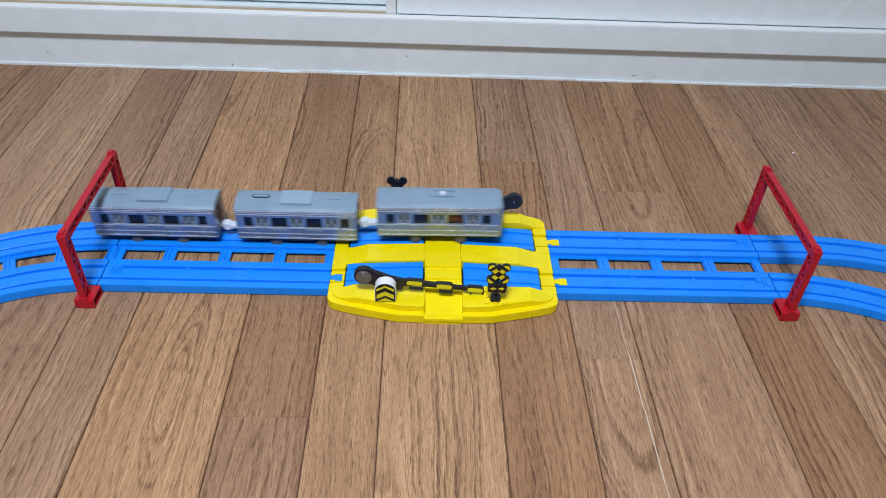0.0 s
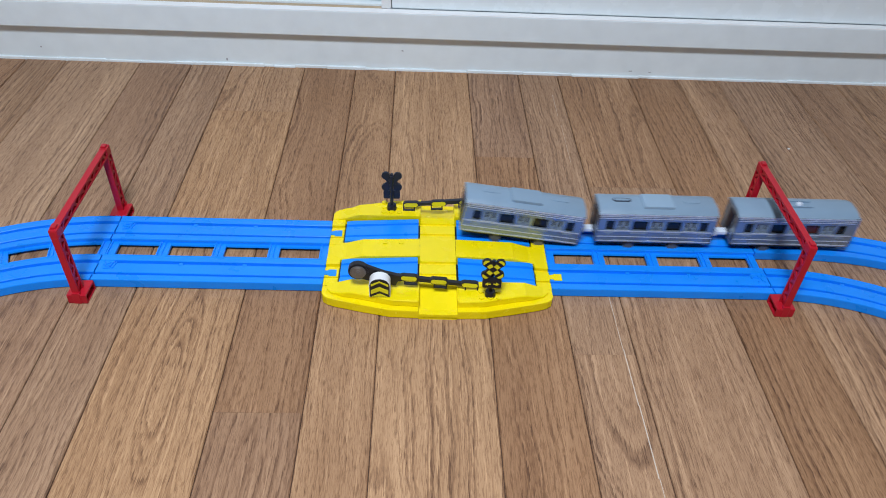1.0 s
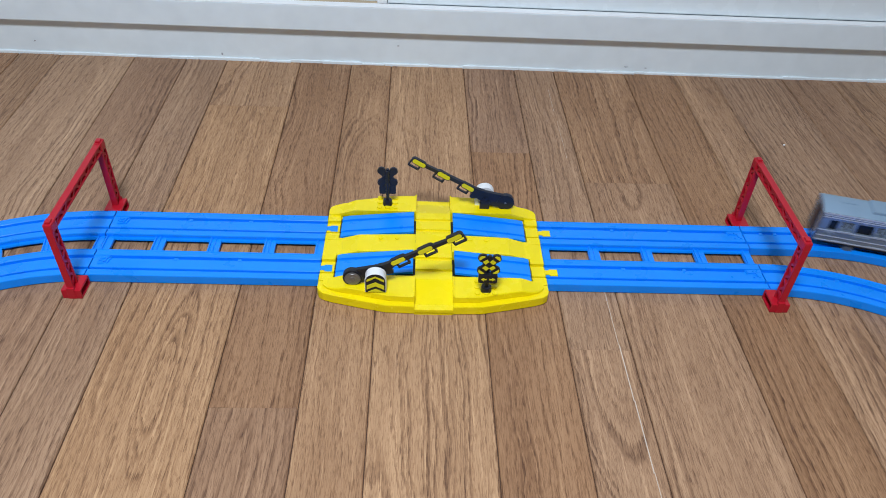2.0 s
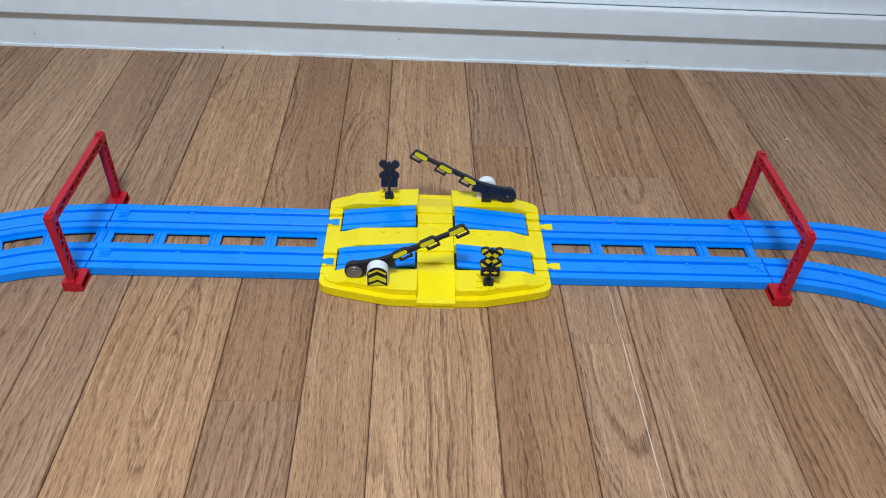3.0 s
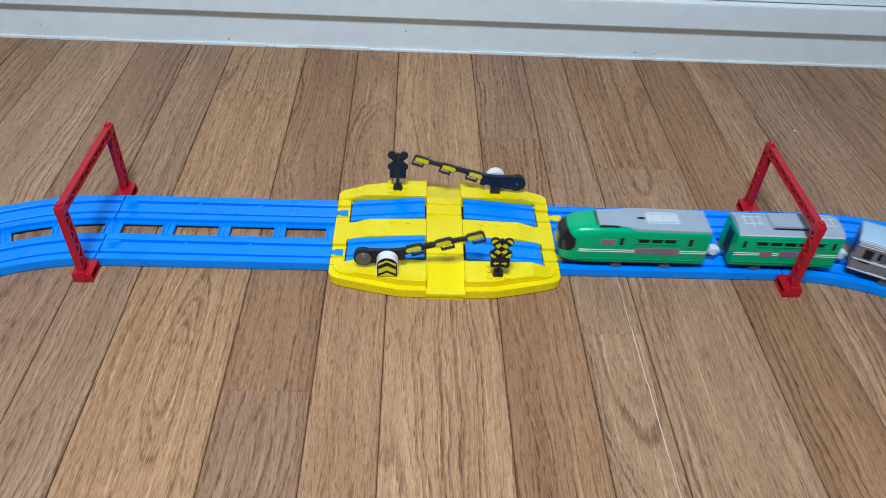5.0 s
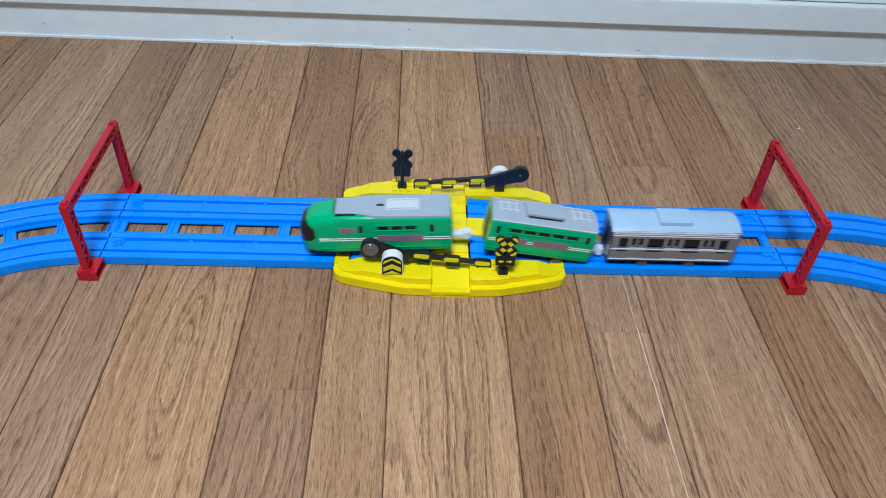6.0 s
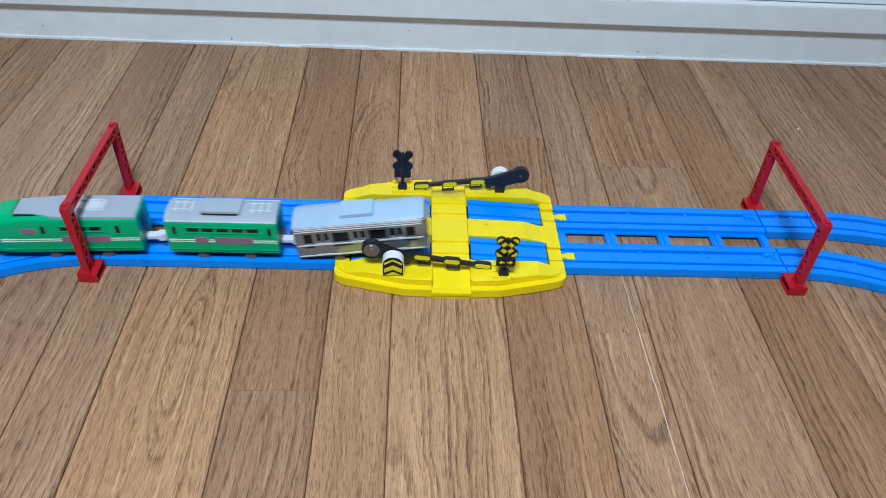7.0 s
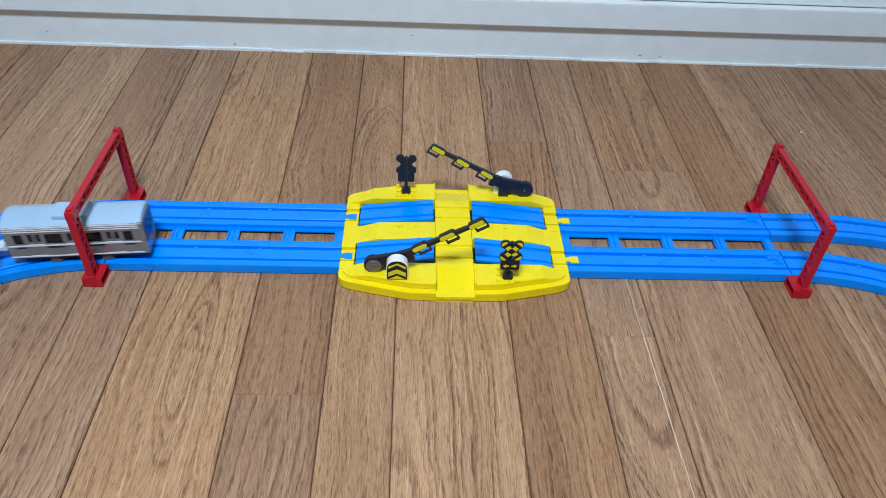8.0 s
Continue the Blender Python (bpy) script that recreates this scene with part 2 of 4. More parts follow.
for nx, nz, nw, nh in ((-0.060, 0.0295, 0.0026, 0.0014), (-0.304, 0.0085, 0.0022, 0.0034), (-0.556, 0.0185, 0.0020, 0.0016), (0.262, 0.0100, 0.0050, 0.0010), (0.290, 0.0090, 0.0030, 0.0009)):
    part("paint_nick", box(bmesh.new(), nx - nw / 2, nx + nw / 2, -0.0006, 0.0006, nz - nh / 2, nz + nh / 2, 0.0003), NICK, base, "small grey chip in the paint")
wall_part("wall_north", [(X0, X1, 0.11, 0.16, 0.0, 2.45)], PLASTER, "plain white wall behind the cupboard doors", "wall")
wall_part("door_runner", [(X0, -0.080, 0.0040, 0.0145, 0.0846, 0.0862)], BEIGE, "bare wooden floor of the sliding door groove", "runner", bevel=0.0003)
wall_part("groove_rib", [(X0, -0.080, 0.0155, 0.0250, 0.0846, 0.0885)], WHITE_PAINT, "white rib between the two door grooves", "runner", bevel=0.0006)
door_a = wall_part("door_1", [(-0.0745, X1, 0.0042, 0.026, 0.0876, 2.05)], GLOSS_PAINT, "smooth white sliding cupboard door", "door")
part("edge_stile", box(bmesh.new(), -0.0885, -0.0753, 0.0038, 0.0265, 0.0872, 2.05, 0.0008), WHITE, door_a)
wall_part("door_2", [(X0, -0.05, 0.034, 0.058, 0.0876, 2.05)], GLOSS_PAINT, "smooth white sliding cupboard door standing further back", "door")
wall_part("lintel", [(X0, X1, -0.012, 0.10, 2.055, 2.45)], WHITE_PAINT, "white painted lintel over the cupboard doors", "lintel")


# ---- track ----
RIM, CHANNEL, CROWN = 0.0095, 0.0052, 0.0088
GROOVE_IN, GROOVE_OUT = 0.0066, 0.0100  # the wheel grooves, from the middle of the rail
HALF = 0.0182
# half section, outwards from the middle: (y, z)
SECTION = [(0.0, CROWN), (0.0062, CROWN), (0.0066, CROWN - 0.0004), (0.0067, CHANNEL), (0.0099, CHANNEL), (0.0100, RIM - 0.0005), (0.0104, RIM - 0.0001), (0.0166, RIM - 0.0001), (0.0170, RIM + 0.0004), (0.0177, RIM + 0.0004), (0.0181, RIM - 0.0003), (0.0182, 0.0012), (0.0172, 0.0010), (0.0172, 0.0)]


def straight_line(x0, y0, a0, length):
    """Points of a line: s from 0 to 1 to (x, y, heading in degrees)."""
    return lambda s: (x0 + math.cos(radians(a0)) * length * s, y0 + math.sin(radians(a0)) * length * s, a0)


def arc_line(x0, y0, a0, radius, turn):
    """An arc that turns by turn degrees, to the left where it is positive."""
    sg = 1 if turn > 0 else -1
    cx, cy = x0 - sg * radius * math.sin(radians(a0)), y0 + sg * radius * math.cos(radians(a0))

    def at(s):
        a = a0 + turn * s
        return cx + sg * radius * math.sin(radians(a)), cy - sg * radius * math.cos(radians(a)), a
    return at


def sweep_track(line, steps):
    ring = [(y, z) for y, z in SECTION[::-1]] + [(-y, z) for y, z in SECTION[1:]]
    bm = bmesh.new()
    rows = []
    for i in range(steps + 1):
        x, y, a = line(i / steps)
        c, s = math.cos(radians(a)), math.sin(radians(a))
        rows.append([bm.verts.new((x - s * v, y + c * v, z)) for v, z in ring])
    n = len(ring)
    for r0, r1 in zip(rows, rows[1:]):
        for j in range(n):
            bm.faces.new((r0[j], r0[(j + 1) % n], r1[(j + 1) % n], r1[j]))
    bm.faces.new(rows[0])
    bm.faces.new(rows[-1][::-1])
    return bm


def track_marks(bm, line, length, ends):
    """The latch at the joint, its tongue and hook, and the small pips at the back of the crown, all raised by a hair."""
    def put(s, u, v, w, d, turn=0.0, z=CROWN, up=0.0010, bev=0.0):
        x, y, a = line(max(0.0, min(1.0, (s * length + u) / length)))
        box(bm, -w / 2, w / 2, -d / 2, d / 2, z - 0.0006, z + up, bev, pose(x, y, 0, 0, 0, a) @ pose(0, v, 0, 0, 0, turn))
    for s in (0.36, 0.64):
        put(s, 0, 0.0064, 0.0036, 0.0030, 0, CROWN, 0.0004)
    for s, g in ends:
        # a bridge closes the back groove at the joint; the wedge of the latch and its hook stand on it
        put(s, g * 0.0072, 0.0084, 0.0144, 0.0036, 0, CROWN - 0.0010, 0.0008)
        if g > 0:
            put(s, 0.0060, 0.0054, 0.0010, 0.0052, 8)
            put(s, 0.0092, 0.0050, 0.0062, 0.0010, 30)
            put(s, 0.0096, 0.0020, 0.0058, 0.0010, -14)
            put(s, 0.0130, 0.0036, 0.0010, 0.0070, -12)
            put(s, 0.0158, 0.0030, 0.0011, 0.0092, -14)
            put(s, 0.0096, -0.0012, 0.0060, 0.0010, 6)
        else:
            put(s, -0.0160, 0.0052, 0.0011, 0.0052, 14)
            put(s, -0.0122, 0.0042, 0.0074, 0.0010, -6)
            put(s, -0.0084, 0.0054, 0.0010, 0.0034, 20)
            put(s, -0.0062, 0.0020, 0.0012, 0.0050, 10)
            put(s, -0.0100, -0.0014, 0.0016, 0.0012)
            put(s, -0.0040, -0.0014, 0.0016, 0.0012)
    return bm


def sweep_lip(line, steps, g):
    """The thin shelf between a rail and the openings of a double piece."""
    bm = bmesh.new()
    ring = [(g * 0.0176, 0.0036), (g * 0.0205, 0.0036), (g * 0.0212, 0.0042), (g * 0.0205, 0.0060), (g * 0.0176, 0.0060)]
    rows = []
    for i in range(steps + 1):
        x, y, a = line(0.003 + 0.994 * i / steps)
        cs, sn = math.cos(radians(a)), math.sin(radians(a))
        flip = 1 if abs(a) < 90 else -1
        rows.append([bm.verts.new((x - sn * v * flip, y + cs * v * flip, z)) for v, z in ring])
    for r0, r1 in zip(rows, rows[1:]):
        for j in range(5):
            bm.faces.new((r0[j], r0[(j + 1) % 5], r1[(j + 1) % 5], r1[j]))
    bm.faces.new(rows[0])
    bm.faces.new(rows[-1][::-1])
    return bm


def track_piece(name, lines, steps, lengths, ties, label, ends=()):
    """A moulded piece of one or two rails; ties: (s, width, heading line 0 to line 1)."""
    piece = root(name, TOY, label, "toy track", "blue toy track pieces")
    for line, length in zip(lines, lengths):
        e = 0.0006 / length
        short = lambda s, line=line, e=e: line(e + s * (1 - 2 * e))
        part("rail", track_marks(sweep_track(short, steps), line, length, ends), BLUE, piece)
    if ties:
        for line, g in zip(lines, (1, -1)):
            part("lip", sweep_lip(line, steps, g), BLUE, piece)
    for s, w in ties:
        ax, ay, aa = lines[0](s)
        bx, by, ba = lines[1](s)
        d = Vector((bx - ax, by - ay))
        m = pose((ax + bx) / 2, (ay + by) / 2, 0, 0, 0, math.degrees(math.atan2(d.y, d.x)) - 90)
        g = d.length / 2 - HALF + 0.0004
        bm = bmesh.new()
        box(bm, -w / 2, w / 2, -g, g, 0.0030, 0.0062, 0.0006, m)
        box(bm, -w / 2 + 0.0008, -w / 2 + 0.0022, -g, g, 0.0058, 0.0078, 0.0003, m)
        if w > 0.009:
            box(bm, -0.0006, 0.0006, -g, g, 0.0058, 0.0074, 0.0003, m)
        part("tie", bm, BLUE, piece)
    return piece


L = 0.215
YB, YF = 0.0297, -0.0297
STRAIGHT_TIES = [(0.022, 0.0085), (0.25, 0.0115), (0.5, 0.0115), (0.75, 0.0115), (0.978, 0.0085)]
for x0, end in ((-1.5 * L, (0, 1)), (0.5 * L, (1, -1))):
    track_piece("double_track", [straight_line(x0, YF, 0, L), straight_line(x0, YB, 0, L)], 1, (L, L), STRAIGHT_TIES,
                "blue plastic double straight toy track on the floor", (end,))
R_IN_L, R_OUT_L, R_IN_R, R_OUT_R = 0.215, 0.2744, 0.250, 0.285
XL, XR = -1.5 * L, 1.5 * L
CURVE_TIES = [(0.02, 0.0075), (0.26, 0.011), (0.5, 0.011), (0.74, 0.011), (0.98, 0.0075)]
for a in (180, 225):
    la = arc_line(XL, YF, 180, R_IN_L, 90)
    lb = arc_line(XL, YB, 180, R_OUT_L, 90)
    k = (a - 180) / 90
    track_piece("double_curve", [lambda s, k=k: la(k + s / 2), lambda s, k=k: lb(k + s / 2)], 14,
                (R_IN_L * math.pi / 4, R_OUT_L * math.pi / 4), CURVE_TIES, "blue plastic double curved toy track on the floor")
QUARTER = L / 4
track_piece("quarter_track", [straight_line(XR, YB, 0, QUARTER)], 1, (QUARTER,), [], "short blue plastic straight toy track on the floor")
ra = arc_line(XR, YF, 0, R_IN_R, -90)
rb = arc_line(XR + QUARTER, YB, 0, R_OUT_R, -90)
for k in (0, 0.5):
    track_piece("single_curve", [lambda s, k=k: ra(k + s / 2)], 14, (R_IN_R * math.pi / 4,), [], "blue plastic inner curved toy track on the floor")
    track_piece("single_curve", [lambda s, k=k: rb(k + s / 2)], 14, (R_OUT_R * math.pi / 4,), [], "blue plastic outer curved toy track on the floor")
for i in range(4):
    for fx, fy in ((XR + R_IN_R, YF - R_IN_R), (XR + QUARTER + R_OUT_R, YB - R_OUT_R)):
        track_piece("single_track", [straight_line(fx, fy - i * L, -90, L)], 1, (L,), [], "blue plastic straight toy track on the floor")
for i in range(2):
    track_piece("single_track", [straight_line(XL - R_IN_L, YF - R_IN_L - i * L, -90, L)], 1, (L,), [], "blue plastic straight toy track on the floor")


# ---- level crossing ----
crossing = root("level_crossing", TOY, "yellow toy level crossing with blue ramps set between the tracks", "toy crossing")


def both(points):
    """A half outline for x below 0, closed by its mirror image."""
    return points + [(-x, y) for x, y in points[::-1]]


EDGE = [(-0.1075, -0.050), (-0.1077, -0.0585), (-0.1060, -0.0630), (-0.1020, -0.0662), (-0.0950, -0.0688), (-0.0700, -0.0750), (-0.0440, -0.0806), (-0.0177, -0.0815)]
UPPER = [(-0.1035, -0.0485), (-0.1030, -0.0560), (-0.0985, -0.0610), (-0.0880, -0.0650), (-0.0700, -0.0685), (-0.0420, -0.0752), (-0.0177, -0.0762), (-0.0177, -0.0485)]


def tier(x, y):
    """The height of the upper step: low at the ends, full beside the road."""
    return 0.0103 + 0.0072 * max(0.0, min(1.0, (0.1030 - abs(x)) / 0.022))


def rot(points, g):
    return [(g * x, g * y) for x, y in points]


bm = bmesh.new()
prism(bm, both(EDGE) + rot(both(EDGE), -1), 0.0014, 0.0062)
prism(bm, [(x * 0.99, y * 0.988) for x, y in both(EDGE) + rot(both(EDGE), -1)], 0.0, 0.0016)
part("base_plate", bm, YELLOW, crossing)
for g in (1, -1):
    for mx in (1, -1):
        bm = bmesh.new()
        pts = [(x * mx * g, y * g) for x, y in EDGE + [(-0.0177, -0.0485)]]
        pts = pts if mx == 1 else pts[::-1]
        prism(bm, pts, 0.006, 0.0103, 0.0009)
        part("flange", bm, YELLOW, crossing)
        outer = UPPER[1:-1]
        stations = sorted([(x, y) for x, y in outer] + [(-0.0930, -0.0631), (-0.0810, -0.0664)])
        rings = []
        for x, y in stations:
            z = max(tier(x, y), 0.0122)
            rings.append([(mx * g * x, g * u, w) for u, w in ((-0.0485, 0.0100), (-0.0485, z), (y + 0.0007, z), (y, z - 0.0007), (y, 0.0110), (y + 0.0009, 0.0109), (y + 0.0009, 0.0100))])
        bm = bmesh.new()
        rows = [[bm.verts.new(p) for p in r] for r in rings]
        for r0, r1 in zip(rows, rows[1:]):
            for j in range(7):
                bm.faces.new((r0[j], r0[(j + 1) % 7], r1[(j + 1) % 7], r1[j]))
        bm.faces.new(rows[0])
        bm.faces.new(rows[-1][::-1])
        part("side_block", bm, YELLOW, crossing)
# aprons at the ends, with wheel channels; blue or yellow tongues lock into the neighbours
for gx in (1, -1):
    for gy in (1, -1):
        yc = YB * gy
        bm = bmesh.new()
        e0, e1 = sorted((gx * 0.1075, gx * 0.0945))
        for y0, y1, z in ((-0.0196, -GROOVE_OUT, 0.0100), (-GROOVE_OUT, -GROOVE_IN, CHANNEL + 0.0009), (-GROOVE_IN, GROOVE_IN, CROWN), (GROOVE_IN, GROOVE_OUT, CHANNEL + 0.0009), (GROOVE_OUT, 0.0196, 0.0100)):
            box(bm, e0, e1, yc + y0, yc + y1, 0.006, z)
        part("apron", bm, YELLOW, crossing)
        bm = bmesh.new()
        s = 1 if gx > 0 else -1
        if gx > 0:
            outline = [(0.1070, -0.0028), (0.1115, -0.0028), (0.1115, -0.0044), (0.1195, -0.0044), (0.1195, 0.0044), (0.1115, 0.0044), (0.1115, 0.0028), (0.1070, 0.0028)]
        else:
            outline = [(-0.1080, -0.0028), (-0.1035, -0.0028), (-0.1035, -0.0044), (-0.0965, -0.0044), (-0.0965, 0.0044), (-0.1035, 0.0044), (-0.1035, 0.0028), (-0.1080, 0.0028)]
            outline = outline[::-1]
        prism(bm, [(x, y + yc - 0.0015) for x, y in outline], 0.0080, 0.0098 if gx > 0 else 0.0096, 0.0004)
        part("tongue", bm, YELLOW if gx > 0 else BLUE, crossing, "yellow locking tongue" if gx > 0 else "blue locking tongue")
    # middle bank between the two tracks
    bm = bmesh.new()
    prof = [(0.1075, 0.0096), (0.0900, 0.0100), (0.0740, 0.0150), (0.0177, 0.0172)]
    for (xa, za), (xb, zb) in zip(prof, prof[1:]):
        q = [(gx * xa, -0.0128), (gx * xb, -0.0128), (gx * xb, 0.0128), (gx * xa, 0.0128)]
        prism(bm, q if gx < 0 else q[::-1], 0.006, 0, 0.0, None, lambda x, y, xa=xa, za=za, xb=xb, zb=zb: za + (zb - za) * (xa - abs(x)) / (xa - xb))
    part("middle_bank", bm, YELLOW, crossing)
    for sx in (0.036, 0.052):
        bm = bmesh.new()
        rod(bm, (gx * sx, 0.0068, 0.0155), (gx * sx, 0.0068, 0.0174), 0.0024, 16, None, 0.0005)
        part("stud", bm, YELLOW, crossing)
# the road over the tracks
bm = bmesh.new()
prof = [(-0.0815, 0.0030), (-0.0805, 0.0042), (-0.0500, 0.0150), (-0.0398, 0.0152), (-0.0395, 0.0132), (-0.0365, 0.0132), (-0.0362, 0.0152), (-0.0232, 0.0152), (-0.0229, 0.0132), (-0.0199, 0.0132), (-0.0195, 0.0156), (0, 0.0158)]
prof = prof + [(-y, z) for y, z in prof[-2::-1]]
low = [[bm.verts.new((x, y, 0.0)) for y, z in prof] for x in (-0.0174, 0.0174)]
high = [[bm.verts.new((x, y, z)) for y, z in prof] for x in (-0.0174, 0.0174)]
for i in range(len(prof) - 1):
    bm.faces.new((high[0][i], high[1][i], high[1][i + 1], high[0][i + 1]))
    bm.faces.new((low[0][i], low[0][i + 1], low[1][i + 1], low[1][i]))
    for k in (0, 1):
        bm.faces.new((low[k][i], high[k][i], high[k][i + 1], low[k][i + 1]))
for i in (0, -1):
    bm.faces.new((low[0][i], low[1][i], high[1][i], high[0][i]))
part("road", bm, YELLOW, crossing)
for g in (1, -1):
    for mx in (1, -1):
        bm = bmesh.new()
        x = sorted((mx * 0.0174, mx * 0.0188))
        box(bm, x[0], x[1], *sorted((g * -0.0487, g * -0.0762)), 0.010, 0.0188, 0.0005)
        part("kerb", bm, YELLOW, crossing)
# black sheets under the ramps, painting the shade that fills the gaps there
for gx in (1, -1):
    for gy in (1, -1):
        part("ramp_shade", box(bmesh.new(), *sorted((gx * 0.0176, gx * 0.0943)), YB * gy - 0.0168, YB * gy + 0.0168, 0.0058, 0.0068), BLACK, crossing, "black sheet painting the shade under the ramp")
# sprung ramps, hinged at their outer ends
ramps = []
for gx in (1, -1):
    for gy in (1, -1):
        bm = bmesh.new()
        ring = [(-0.0154, 0.0016), (-0.0102, 0.0016), (-0.0099, -0.0006), (-0.0068, -0.0006), (-0.0065, 0.0012), (0.0065, 0.0012), (0.0068, -0.0006), (0.0099, -0.0006), (0.0102, 0.0016), (0.0164, 0.0016), (0.0164, -0.0010), (-0.0154, -0.0010)]
        rows = [[bm.verts.new((-gx * u, v, w if u > 0.004 else min(w, 0.0006))) for v, w in ring] for u in (0.0010, 0.007, 0.0746)]
        for r0, r1 in zip(rows, rows[1:]):
            for j in range(len(ring)):
                bm.faces.new((r0[j], r0[(j + 1) % len(ring)], r1[(j + 1) % len(ring)], r1[j]))
        bm.faces.new(rows[0])
        bm.faces.new(rows[-1][::-1])
        ob = part("ramp", bm, BLUE, crossing, "blue sprung ramp plate")
        ramps.append((ob, gx, gy))
# studs round the warning signs
for g in (1, -1):
    for i in (-1, 0, 1):
        for j in (-1, 0, 1):
            if i == 0 and j == 0:
                continue
            bm = bmesh.new()
            c = (g * (0.0475 + i * 0.0080), g * (-0.0622 + j * 0.0080))
            rod(bm, (*c, 0.0172), (*c, 0.0190), 0.0026, 18, None, 0.0005)
            part("stud", bm, YELLOW, crossing)


# ---- warning signs and barriers ----
def warning_sign(g):
    sign = root("crossing_sign", TOY @ pose(g * 0.0475, -0.0662 if g > 0 else 0.0605, 0.0175, 0, 0, 0 if g > 0 else 180),
                "black toy crossing sign with yellow striped cross and arrows" if g > 0 else "black toy crossing sign seen from behind", "toy sign", "crossing signs")
    mat = BLACK if g > 0 else NAVY
    part("foot", rod(bmesh.new(), (0, 0, 0), (0, 0, 0.0060), 0.0052, 22, 0.0044, 0.0008), mat, sign)
    part("pole", rod(bmesh.new(), (0, 0, 0.005), (0, 0, 0.0415), 0.0018, 12), mat, sign)
    bm = bmesh.new()
    r = 0.0016
    plate = [(sx * (0.0085 - r) + r * math.cos(radians(q + a)), sy * (0.0049 - r) + r * math.sin(radians(q + a))) for sx, sy, q in ((1, 1, 0), (-1, 1, 90), (-1, -1, 180), (1, -1, 270)) for a in (0, 30, 60, 90)]
    prism(bm, plate, 0.0, 0.0045, 0.0005, pose(0, -0.0010, 0.0190 if g > 0 else 0.0172) @ UPRIGHT)
    lamp = part("arrow_box", bm, mat, sign)
    for s in (1, -1):
        bm = bmesh.new()
        arrow = [(0.0012, -0.0006), (0.0036, -0.0006), (0.0036, -0.0020), (0.0064, 0.0), (0.0036, 0.0020), (0.0036, 0.0006), (0.0012, 0.0006)]
        pts = [(s * x, y) for x, y in arrow]
        prism(bm, pts if s > 0 else pts[::-1], 0.0, 0.0004, 0.0, pose(0, -0.0056, 0.0190 if g > 0 else 0.0172) @ UPRIGHT)
        part("arrow", bm, STICKER, lamp, "yellow printed arrow")
    for a in (49, -49):
        bm = bmesh.new()
        m = pose(0, -0.0014 - (0.0004 if a > 0 else 0), 0.0348 if g > 0 else 0.0330) @ UPRIGHT @ pose(0, 0, 0, 0, 0, a)
        prism(bm, stadium(0.0262, 0.0074), 0.0, 0.0022, 0.0005, m)
        for e in (1, -1):
            prism(bm, [(e * 0.0092 + 0.0043 * math.cos(radians(q)), 0.0043 * math.sin(radians(q))) for q in range(0, 360, 20)], -0.0002, 0.0024, 0.0005, m)
        arm = part("cross_arm", bm, mat, sign)
        if g > 0:
            for u, w in ((-0.0046, 0.0036), (0.0046, 0.0036)):
                bm = bmesh.new()
                prism(bm, [(u - w / 2, -0.0023), (u + w / 2, -0.0023), (u + w / 2, 0.0023), (u - w / 2, 0.0023)], 0.0024, 0.0028, 0.0, m)
                part("stripe", bm, STICKER, arm, "yellow printed stripe")
            for e in (1, -1):
                bm = bmesh.new()
                tip = [(e * (0.0092 + 0.0034 * math.cos(radians(q))), 0.0034 * math.sin(radians(q))) for q in range(-80, 81, 20)]
                prism(bm, tip if e > 0 else tip[::-1], 0.0024, 0.0028, 0.0, m)
                part("stripe", bm, STICKER, arm, "yellow printed stripe")
    part("top_pip", rod(bmesh.new(), (0, -0.002, 0.0395), (0, -0.002, 0.0442 if g > 0 else 0.0425), 0.0016, 10), mat, sign)
    return sign


warning_sign(1)
warning_sign(-1)


